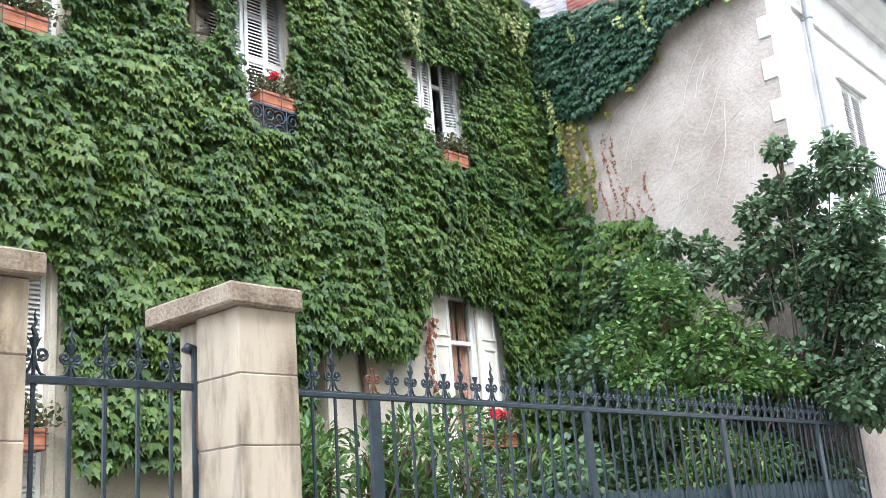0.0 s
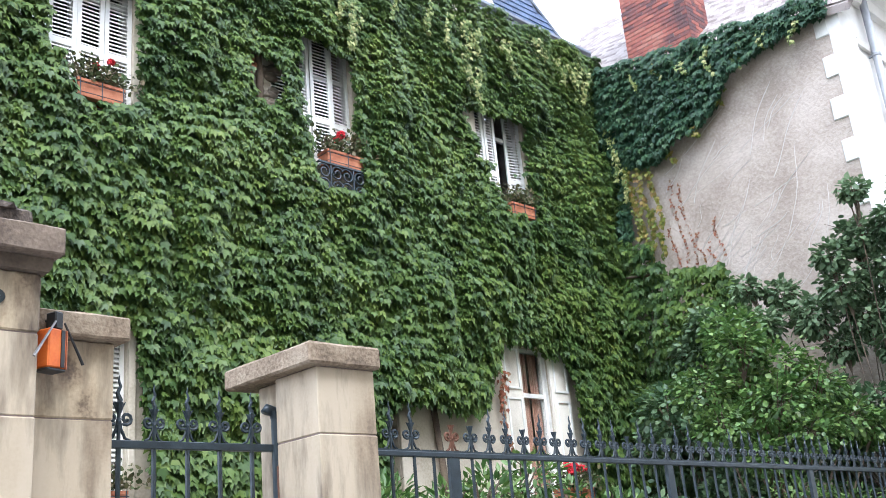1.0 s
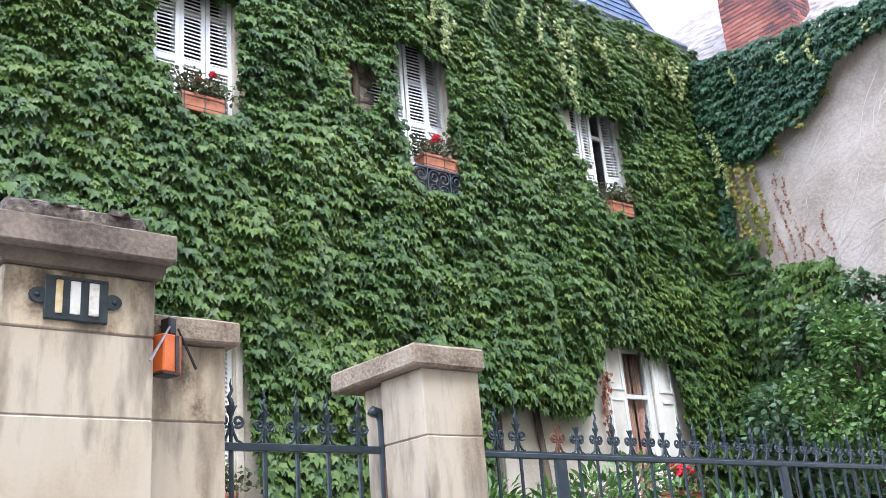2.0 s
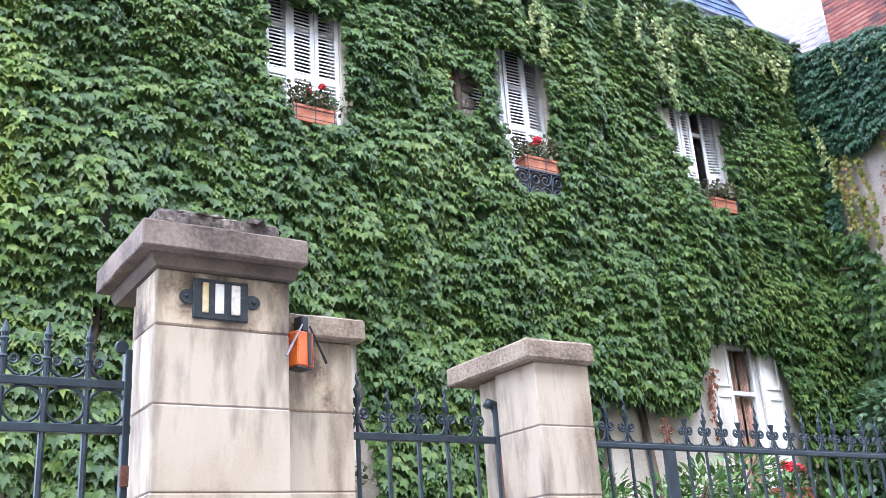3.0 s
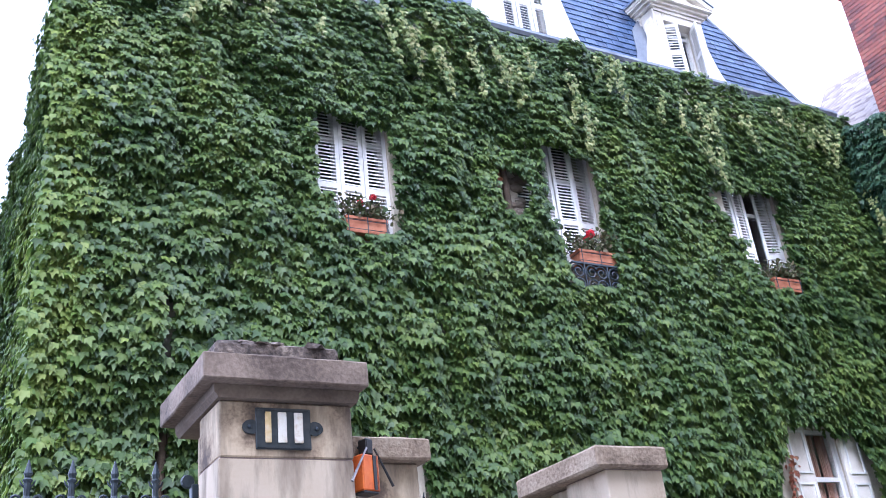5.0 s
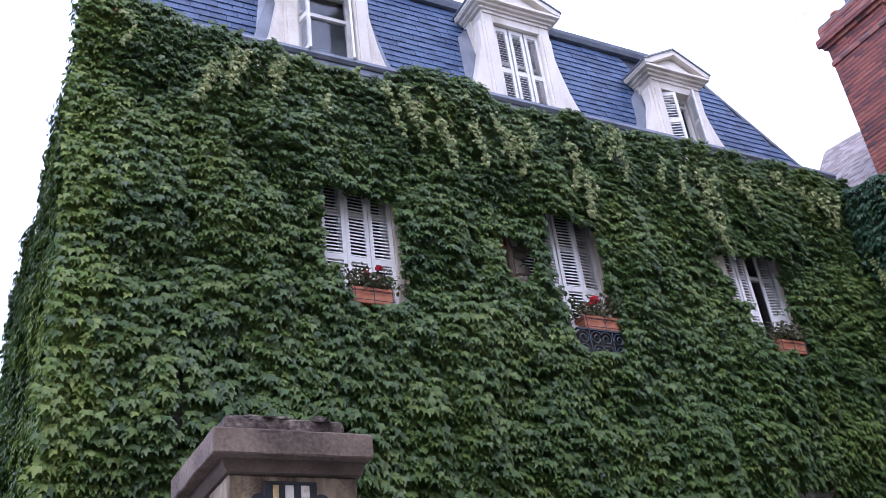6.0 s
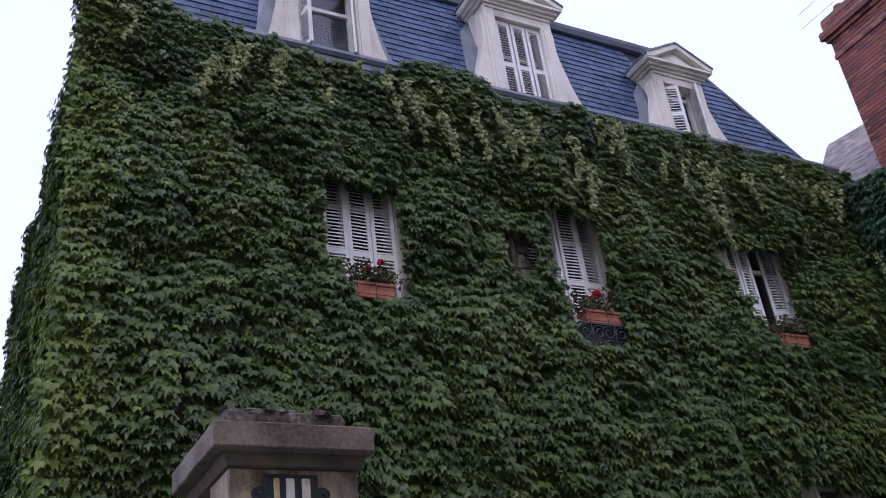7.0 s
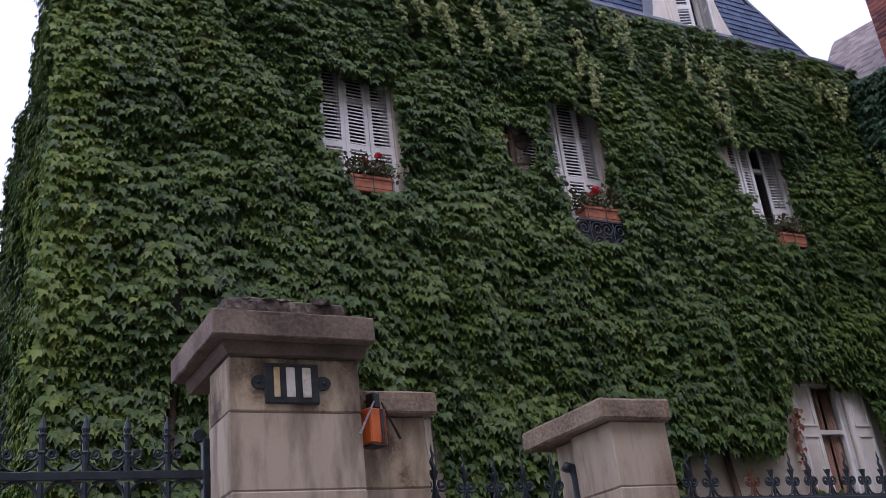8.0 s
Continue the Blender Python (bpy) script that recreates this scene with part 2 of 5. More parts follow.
def boxm(x0, x1, y0, y1, z0, z1, bevel=0.0):
    return box(bmesh.new(), x0, x1, y0, y1, z0, z1, bevel)


def tube(bm, pts, radii, seg=6, closed=False):
    pts = [Vector(p) for p in pts]
    if not hasattr(radii, "__len__"):
        radii = [radii] * len(pts)
    rings, side = [], None
    for i, p in enumerate(pts):
        a, b = pts[max(i - 1, 0)], pts[min(i + 1, len(pts) - 1)]
        if closed:
            a, b = pts[i - 1], pts[(i + 1) % len(pts)]
        d = (b - a).normalized()
        if side is None:
            side = d.cross(Vector((0.31, 0.9, 0.2))).normalized()
        side = (side - d * side.dot(d)).normalized()
        up = d.cross(side)
        rings.append([bm.verts.new(p + radii[i] * (math.cos(k * math.tau / seg) * side + math.sin(k * math.tau / seg) * up)) for k in range(seg)])
    pairs = list(zip(rings, rings[1:])) + ([(rings[-1], rings[0])] if closed else [])
    for r, s in pairs:
        for k in range(seg):
            bm.faces.new((r[k], r[(k + 1) % seg], s[(k + 1) % seg], s[k]))
    if not closed:
        bm.faces.new(rings[0][::-1])
        bm.faces.new(rings[-1])
    return bm


def lathe(bm, profile, cx=0, cy=0, seg=8):
    rings = [[bm.verts.new((cx + r * math.cos(k * math.tau / seg), cy + r * math.sin(k * math.tau / seg), z)) for k in range(seg)] for r, z in profile]
    for a, b in zip(rings, rings[1:]):
        for k in range(seg):
            bm.faces.new((a[k], a[(k + 1) % seg], b[(k + 1) % seg], b[k]))
    bm.faces.new(rings[0][::-1])
    bm.faces.new(rings[-1])
    return bm


def extrude(bm, outline, axis, a, b):
    """A flat outline pushed from a to b along an axis; the outline holds the two other coordinates in order."""
    def at(p, v):
        q = list(p)
        q.insert("xyz".index(axis), v)
        return q
    one, two = [bm.verts.new(at(p, a)) for p in outline], [bm.verts.new(at(p, b)) for p in outline]
    n = len(outline)
    bm.faces.new(one[::-1])
    bm.faces.new(two)
    for i in range(n):
        bm.faces.new((one[i], one[(i + 1) % n], two[(i + 1) % n], two[i]))
    bmesh.ops.recalc_face_normals(bm, faces=bm.faces)
    return bm


def many(name, parent, src_bm, mat, massmat, places, first=300):
    """Pieces of one shape: the first ones as parts that share a mesh, the rest joined."""
    me = bpy.data.meshes.new(name)
    src_bm.to_mesh(me)
    src_bm.free()
    me.materials.append(M[mat])
    for m in places[:first]:
        ob = new(name, me)
        ob.parent = parent
        ob.matrix_basis = m
    rest = places[first:]
    if rest:
        co = np.array([v.co for v in me.vertices])
        fs = [list(p.vertices) for p in me.polygons]
        vs = np.concatenate([co @ np.array(m.to_3x3()).T + np.array(m.translation) for m in rest])
        faces = [[i + k * len(co) for i in f] for k in range(len(rest)) for f in fs]
        big = bpy.data.meshes.new(name + "_field")
        big.from_pydata(vs.tolist(), [], faces)
        big.materials.append(M[massmat])
        ob = tagged(new(name + "_field", big), kind="stuff")
        ob.parent = parent


# leaf outlines: across, along, off the blade; two halves that share the midrib
IVY = (np.array([(0, 0, 0), (-.34, .0, .03), (-.5, .52, -.08), (-.23, .54, .04), (0, 1.1, -.18), (.23, .54, .04), (.5, .52, -.08), (.34, .0, .03)]),
       [(0, 4, 3, 2, 1), (0, 7, 6, 5, 4)])
LANCE = (np.array([(0, 0, 0), (-.17, .3, .05), (-.15, .65, .03), (0, 1, -.1), (.15, .65, .03), (.17, .3, .05)]), [(0, 3, 2, 1), (0, 5, 4, 3)])
BROAD = (np.array([(0, 0, 0), (-.3, .15, .06), (-.38, .5, .04), (-.2, .82, 0), (0, 1, -.08), (.2, .82, 0), (.38, .5, .04), (.3, .15, .06)]),
         [(0, 4, 3, 2, 1), (0, 7, 6, 5, 4)])


def leaves(name, pos, tip, nrm, size, shape, mat, parent=None):
    """One mesh of many leaves."""
    tpl, faces = shape
    tip = tip / np.linalg.norm(tip, axis=1, keepdims=True)
    nrm = nrm - tip * (nrm * tip).sum(1, keepdims=True)
    nrm /= np.linalg.norm(nrm, axis=1, keepdims=True) + 1e-9
    side = np.cross(tip, nrm)
    k = len(tpl)
    vs = pos[:, None] + size[:, None, None] * (tpl[None, :, :1] * side[:, None] + tpl[None, :, 1:2] * tip[:, None] + tpl[None, :, 2:] * nrm[:, None])
    n = len(pos)
    loops = np.concatenate([np.array(f) for f in faces])
    lens = np.array([len(f) for f in faces])
    me = bpy.data.meshes.new(name)
    me.vertices.add(n * k)
    me.vertices.foreach_set("co", vs.reshape(-1))
    idx = (loops[None] + (np.arange(n) * k)[:, None]).reshape(-1)
    me.loops.add(len(idx))
    me.loops.foreach_set("vertex_index", idx.astype(np.int32))
    tot = np.tile(lens, n)
    me.polygons.add(len(tot))
    me.polygons.foreach_set("loop_start", np.concatenate([[0], np.cumsum(tot)[:-1]]).astype(np.int32))
    me.update(calc_edges=True)
    me.validate()
    me.materials.append(M[mat])
    ob = new(name, me)
    if parent:
        ob.parent = parent
    return ob


GRID = rng.random((64, 64))


def field(u, v):
    """Smooth random field, 0 to 1, one cell a unit."""
    u, v = np.asarray(u, float), np.asarray(v, float)
    i, j = np.floor(u).astype(int), np.floor(v).astype(int)
    a, b = u - i, v - j
    a, b = a * a * (3 - 2 * a), b * b * (3 - 2 * b)
    g = lambda p, q: GRID[p % 64, q % 64]
    return (g(i, j) * (1 - a) + g(i + 1, j) * a) * (1 - b) + (g(i, j + 1) * (1 - a) + g(i + 1, j + 1) * a) * b


def fbm(u, v):
    return 0.55 * field(u, v) + 0.3 * field(u * 2.1 + 7, v * 2.1 + 3) + 0.15 * field(u * 4.3 + 1, v * 4.3 + 9)


def creeper(name, mat, origin, along, out, ulim, vlim, density, keep, size=(0.07, 0.135), thick=0.11, fan=0.2):
    """Creeper over a wall: drooping fans of leaves over a loose lining. along is the wall's run, out its outward side; keep(u, v) says where it grows."""
    area = (ulim[1] - ulim[0]) * (vlim[1] - vlim[0])
    small = lambda v: np.interp(v, [2.5, 5.0, 7.0, 10.0], [1.02, 0.93, 0.8, 0.62])     # leaves are smaller higher up

    def scatter(n):
        u, v = rng.uniform(*ulim, n), rng.uniform(*vlim, n)
        ok = rng.random(n) < 1 / (2.4 * small(v) ** 1.8)
        return u[ok], v[ok]

    grid = np.linspace(0, 11, 400)
    steps = np.cumsum(1 / (0.2 * small(grid))) * (grid[1] - grid[0])

    def tier(u, v):
        """0 at the top of a tier of leaves, 1 at its overhanging foot."""
        w = v + 0.8 * fbm(u * 1.1 + 2, v * 0.6) + 0.3 * field(u * 2.9, v * 2.3) + 0.12 * field(u * 7.0 + 5, v * 3.0)
        return 1 - np.interp(w, grid, steps) % 1

    def relief(u, v):
        return 0.03 + thick * (0.9 * fbm(u * 0.8 + 30, v * 0.5) + 1.9 * np.abs(2 * field(u * 1.7 + 3, v * 0.8) - 1) + 0.9 * field(u * 3.4 + 13, v * 2.6)) + 0.06 * small(v) * tier(u, v) ** 1.6

    per = 9
    cu, cv = scatter(int(area * density * 0.6 / per * 2.4))
    lift = rng.uniform(-0.03, 0.05, len(cu))
    reach = fan * small(cv) * rng.uniform(0.5, 1.1, len(cu))
    lean = rng.normal(0, 0.2, len(cu))
    k = np.repeat(np.arange(len(cu)), per)
    n = len(k)
    ang = lean[k] + rng.normal(0, 0.4, n)
    rad = reach[k] * rng.random(n) ** 0.6
    u, v = cu[k] + rad * np.sin(ang) * 1.3, cv[k] - rad * np.cos(ang) * 0.6
    depth = relief(u, v) + lift[k] + rad * 0.25 + rng.normal(0, 0.012, n)
    fu, fv = scatter(int(area * density * 0.55 * 2.4))
    m = len(fu)
    u, v = np.concatenate([u, fu]), np.concatenate([v, fv])
    ang = np.concatenate([ang * 0.8, rng.normal(0, 0.3, m)])
    depth = np.concatenate([depth, relief(fu, fv) - rng.uniform(0.0, 0.06, m)])
    ok = keep(u, v)
    u, v, ang, depth = u[ok], v[ok], ang[ok], depth[ok]
    n = len(u)
    along, out, up = np.array(along, float), np.array(out, float), np.array((0, 0, 1.0))
    pos = np.array(origin) + u[:, None] * along + v[:, None] * up + depth[:, None] * out
    tip = -np.cos(ang)[:, None] * up + np.sin(ang)[:, None] * along + (0.42 + rng.normal(0, 0.16, n))[:, None] * out
    nrm = out + (0.75 + rng.normal(0, 0.24, n))[:, None] * up + rng.normal(0, 0.22, n)[:, None] * along
    return leaves(name, pos, tip, nrm, rng.uniform(*size, n) * small(v), IVY, mat)


def strands(name, mat, origin, along, out, list_uv, size=(0.05, 0.1), parent=None, depth=0.33):
    """Thin hanging runs of small leaves: start u, start v, length, width."""
    ps = []
    for u0, v0, ln, wd in list_uv:
        n = int(ln * (wd * 420 + 40)) + 6
        s = rng.random(n)
        w = wd * (1 - 0.75 * s)
        ps.append(np.stack([u0 + rng.normal(0, 1, n) * w * 0.4 + 0.06 * np.sin(s * 5 + u0), v0 - s * ln, depth + rng.uniform(-0.05, 0.03, n)], 1))
    q = np.concatenate(ps)
    n = len(q)
    along, out, up = np.array(along, float), np.array(out, float), np.array((0, 0, 1.0))
    pos = np.array(origin) + q[:, :1] * along + q[:, 1:2] * up + q[:, 2:] * out
    tip = -up + rng.normal(0.3, 0.3, n)[:, None] * out + rng.normal(0, 0.5, n)[:, None] * along
    nrm = out + rng.normal(0.5, 0.4, n)[:, None] * up + rng.normal(0, 0.4, n)[:, None] * along
    return leaves(name, pos, tip, nrm, rng.uniform(*size, n), IVY, mat, parent)


def crown(clumps, per, size, droop=0.35, flat=0.72):
    """Leaf places for clumps (x, y, z, r): mostly on each clump's outer shell, uneven."""
    P, T, N, S = [], [], [], []
    for x, y, z, r in clumps:
        n = int(per * r * r * 14)
        d = rng.normal(0, 1, (n, 3))
        d /= np.linalg.norm(d, axis=1, keepdims=True)
        rr = r * (0.3 + 0.6 * rng.random(n) ** 0.6 + 0.35 * rng.random(n) ** 3)
        P.append(np.array((x, y, z)) + d * rr[:, None] * np.array((1, 1, flat)))
        T.append(d + np.array((0, 0, -droop)) + rng.normal(0, 0.45, (n, 3)))
        N.append(d * 0.5 + np.array((0, 0, 1.0)) + rng.normal(0, 0.4, (n, 3)))
        S.append(rng.uniform(*size, n))
    return np.concatenate(P), np.concatenate(T), np.concatenate(N), np.concatenate(S)


# ---- ground ----
# stand-in for houses across the street, never in view; added to block low sky
opposite = part("sky_block_wall", boxm(-30, 45, -7.8, -6.8, -0.2, 15.5), "render")
tagged(opposite, "unseen plain cream wall added across the street to block low sky", "wall", kind="structure")
tagged(part("ground", boxm(-250, 250, -250, 250, -0.4, -0.15), "asphalt"), "dark asphalt street surface", "ground", kind="structure")
tagged(part("pavement", boxm(-40, 60, -0.6, 3.2, -0.15, 0.0, 0.01), "kerb"), "grey pavement along the garden fence", "pavement", kind="structure")
tagged(part("garden_ground", boxm(-6, 11.6, 3.75, 20, -0.14, 0.05), "soil"), "dark garden soil behind the fence", "ground", kind="structure")


# ---- the house ----
def walled(bm, x0, x1, y0, y1, z0, z1, holes):
    """A wall along x with rectangular openings right through it."""
    xs = sorted({x0, x1, *[h[0] for h in holes], *[h[1] for h in holes]})
    for a, b in zip(xs, xs[1:]):
        cuts = sorted((h[2], h[3]) for h in holes if h[0] <= a and h[1] >= b)
        z = z0
        for c, d in cuts:
            if c > z:
                box(bm, a, b, y0, y1, z, c)
            z = d
        if z < z1:
            box(bm, a, b, y0, y1, z, z1)
    bmesh.ops.remove_doubles(bm, verts=bm.verts, dist=0.0005)
    return bm


UP = [(1.61, 2.88), (4.7, 6.02), (8.42, 9.5)]        # first-floor openings
LOW = [(1.72, 2.85), (5.2, 6.4), (8.78, 9.4)]        # ground-floor openings
UZ, LZ = (6.62, 8.75), (1.1, 4.55)
HX0, HX1, FY = -0.56, 11.6, 8.05
holes = [(a, b, *UZ) for a, b in UP] + [(a, b, *LZ) for a, b in LOW]
tagged(part("wall_front", walled(bmesh.new(), HX0, HX1, FY, FY + 0.4, 0, 10.2, holes), "render"), "cream rendered house front behind the creeper", "wall", kind="structure")
# rubble that shows where the creeper has died back
for k in range(34):
    x, z, r = 4.5 + rnd.uniform(-0.28, 0.28), 7.5 + rnd.uniform(-0.36, 0.36), rnd.uniform(0.05, 0.09)
    bm = bmesh.new()
    bmesh.ops.create_icosphere(bm, subdivisions=2, radius=r)
    for v in bm.verts:
        v.co = Vector((x, FY - 0.01, z)) + Vector((v.co.x * 1.35, v.co.y * 0.5, v.co.z * 0.8)) * rnd.uniform(0.9, 1.08)
    part("stone", bm, "bark_wall", bpy.data.objects["wall_front"])
tagged(part("wall_side", boxm(HX0, HX0 + 0.4, FY + 0.4, 17, 0, 10.2), "render"), "house side wall under creeper", "wall", kind="structure")
tagged(part("wall_back", boxm(HX0, HX1, 17, 17.4, 0, 10.2), "render"), "plain back wall of the house", "wall", kind="structure")
tagged(part("ceiling", boxm(HX0 + 0.4, HX1, FY + 0.4, 17, 10.0, 10.2), "dark"), "closed top floor ceiling", "ceiling", kind="structure")
tagged(part("upper_floor", boxm(HX0 + 0.4, HX1, FY + 0.4, 17, 5.6, 5.8), "dark"), "dark floor between the storeys", "floor", kind="structure")


def shutter(parent, x0, x1, z0, z1, y, split=0.27, turn=0.0, pivot=None):
    """A louvred shutter panel: frame with its slats."""
    w, h, st = x1 - x0, z1 - z0, 0.05
    zc = h * split
    bm = bmesh.new()
    for a, b, c, d in ((0, st, 0, h), (w - st, w, 0, h), (st, w - st, 0, 0.07), (st, w - st, h - 0.07, h), (st, w - st, zc, zc + 0.075)):
        box(bm, a, b, 0, 0.032, c, d)
    ob = part("shutter", bm, "white", parent)
    sl = bmesh.new()
    vs = [sl.verts.new(p) for p in ((st, 0.001, -0.019), (w - st, 0.001, -0.019), (w - st, 0.03, 0.013), (st, 0.03, 0.013),
                                    (st, 0.001, -0.011), (w - st, 0.001, -0.011), (w - st, 0.03, 0.021), (st, 0.03, 0.021))]
    for f in ((0, 3, 2, 1), (4, 5, 6, 7), (0, 1, 5, 4), (2, 3, 7, 6)):
        sl.faces.new([vs[k] for k in f])
    slat = None
    for lo, hi in ((0.07, zc), (zc + 0.075, h - 0.07)):
        n = int((hi - lo) / 0.048)
        for i in range(n):
            z = lo + (i + 0.5) * (hi - lo) / n
            if slat is None:
                slat = part("louvre", sl, "white", ob)
                slat.location.z = z
            else:
                share("louvre", slat, ob, pose(0, 0, z, rnd.uniform(-3, 3)))
    p = x0 if pivot is None else pivot
    ob.matrix_basis = Matrix.Translation((p, y, z0)) @ Matrix.Rotation(radians(turn), 4, "Z") @ Matrix.Translation((x0 - p, 0, 0))
    return ob


def casement(parent, x0, x1, z0, z1, y, bars, mullion=True, frame_w=0.07):
    """A window: frame, panes and glazing bars."""
    bm = bmesh.new()
    for a, b, c, d in ((x0, x0 + frame_w, z0, z1), (x1 - frame_w, x1, z0, z1), (x0 + frame_w, x1 - frame_w, z0, z0 + frame_w), (x0 + frame_w, x1 - frame_w, z1 - frame_w, z1)):
        box(bm, a, b, y, y + 0.06, c, d)
    xm = (x0 + x1) / 2
    if mullion:
        box(bm, xm - 0.045, xm + 0.045, y - 0.006, y + 0.06, z0 + frame_w, z1 - frame_w)
    for z in bars:
        box(bm, x0 + frame_w, x1 - frame_w, y - 0.003, y + 0.055, z - 0.03, z + 0.03)
    part("window_frame", bm, "white", parent)
    zs = [z0 + frame_w, *bars, z1 - frame_w]
    for a, b in zip(zs, zs[1:]):
        for c, d in (((x0 + frame_w, xm - 0.045), (xm + 0.045, x1 - frame_w)) if mullion else ((x0 + frame_w, x1 - frame_w),)):
            ob = part("pane", boxm(c, d, y + 0.03, y + 0.036, a, b), "glass", parent)
            ob.visible_shadow = False


for i, (a, b) in enumerate(UP):
    w = empty("window_%d" % (i + 1), "tall first-floor window with white louvred shutters", "window", "structure")
    casement(w, a, b, UZ[0], UZ[1], FY + 0.16, (7.95,))
    part("window_sill", boxm(a - 0.08, b + 0.08, FY - 0.1, FY + 0.3, UZ[0] - 0.1, UZ[0] - 0.002, 0.01), "quoin", w)
    q = (b - a) / 4
    if i < 2:
        for k in range(4):
            shutter(w, a + k * q + 0.004, a + (k + 1) * q - 0.004, UZ[0] + 0.02, UZ[1], FY + 0.05 + 0.012 * (k in (0, 3)), turn=(-3, 3, -3, 4)[k] if i else (2, -2, 2, -2)[k])
    else:
        shutter(w, a - 0.03, a + q - 0.05, UZ[0] + 0.02, UZ[1], FY + 0.05)
        shutter(w, a + q - 0.04, a + 2 * q - 0.08, UZ[0] + 0.02, UZ[1], FY + 0.045, turn=-4)
        shutter(w, b - 1.15 * q, b - 0.01, UZ[0] + 0.02, UZ[1], FY + 0.05, turn=-16, pivot=b)

# ground floor: two shaded windows behind the pillars and the tall one with brown curtains
for i, (a, b) in enumerate(LOW):
    w = empty("window_%d" % (i + 4), ("tall ground-floor window with closed white louvred shutters", "dark ground-floor window under creeper",
                                      "tall ground-floor window with rust-brown curtains and white surround")[i], "window", "structure")
    casement(w, a, b, LZ[0], LZ[1], FY + (0.2 if i < 2 else 0.07), (3.87,), i < 2, 0.1 if i < 2 else 0.05)
    if i == 0:
        for k in range(4):
            q = (b - a) / 4
            shutter(w, a + k * q + 0.004, a + (k + 1) * q - 0.004, LZ[0] + 0.02, LZ[1] - 0.02, FY + 0.05)
    sw = (0.08, 0.2, 0.42)[i]
    bm = bmesh.new()
    for c, d in ((a - sw, a - 0.001), (b + 0.001, b + sw)):
        box(bm, c, d, FY - 0.05, FY - 0.002, LZ[0], LZ[1] + 0.2, 0.008)
    box(bm, a - 0.001, b + 0.001, FY - 0.05, FY - 0.002, LZ[1] + 0.001, LZ[1] + 0.2, 0.008)
    box(bm, a - 0.3, b + 0.3, FY - 0.14, FY - 0.002, LZ[0] - 0.16, LZ[0] - 0.004, 0.01)
    part("surround", bm, "plaster" if i == 2 else "render", w)
    if i == 2:
        for c, d in ((a + 0.06, a + 0.36), (a + 0.4, b - 0.03)):
            cu = bmesh.new()
            n = 24
            top = [cu.verts.new((c + (d - c) * k / n, FY + 0.17 + 0.012 * math.sin(k * 1.9), LZ[1] - 0.05)) for k in range(n + 1)]
            bot = [cu.verts.new((c + (d - c) * k / n, FY + 0.17 + 0.015 * math.sin(k * 1.9 + 0.3), LZ[0] + 0.05)) for k in range(n + 1)]
            for k in range(n):
                cu.faces.new((top[k], top[k + 1], bot[k + 1], bot[k]))
            tagged(part("curtain", cu, "curtain", smooth=True), "rust-brown curtain hanging behind the window panes", "curtain")
        # inward-folded panelled leaf on the right reveal
        bm = boxm(b - 0.001, b + 0.02, FY + 0.02, FY + 0.19, LZ[0], LZ[1])
        part("reveal_panel", bm, "white", w)
        for c, d in ((a - sw + 0.05, a - 0.06), (b + 0.07, b + sw - 0.05)):
            for lo, hi in ((1.3, 2.3), (2.45, 3.8), (3.92, 4.5)):
                bm = bmesh.new()
                for p0, p1, q0, q1 in ((c, d, lo, lo + 0.03), (c, d, hi - 0.03, hi), (c, c + 0.03, lo + 0.03, hi - 0.03), (d - 0.03, d, lo + 0.03, hi - 0.03)):
                    box(bm, p0, p1, FY - 0.066, FY - 0.051, q0, q1)
                part("panel_moulding", bm, "white", w)

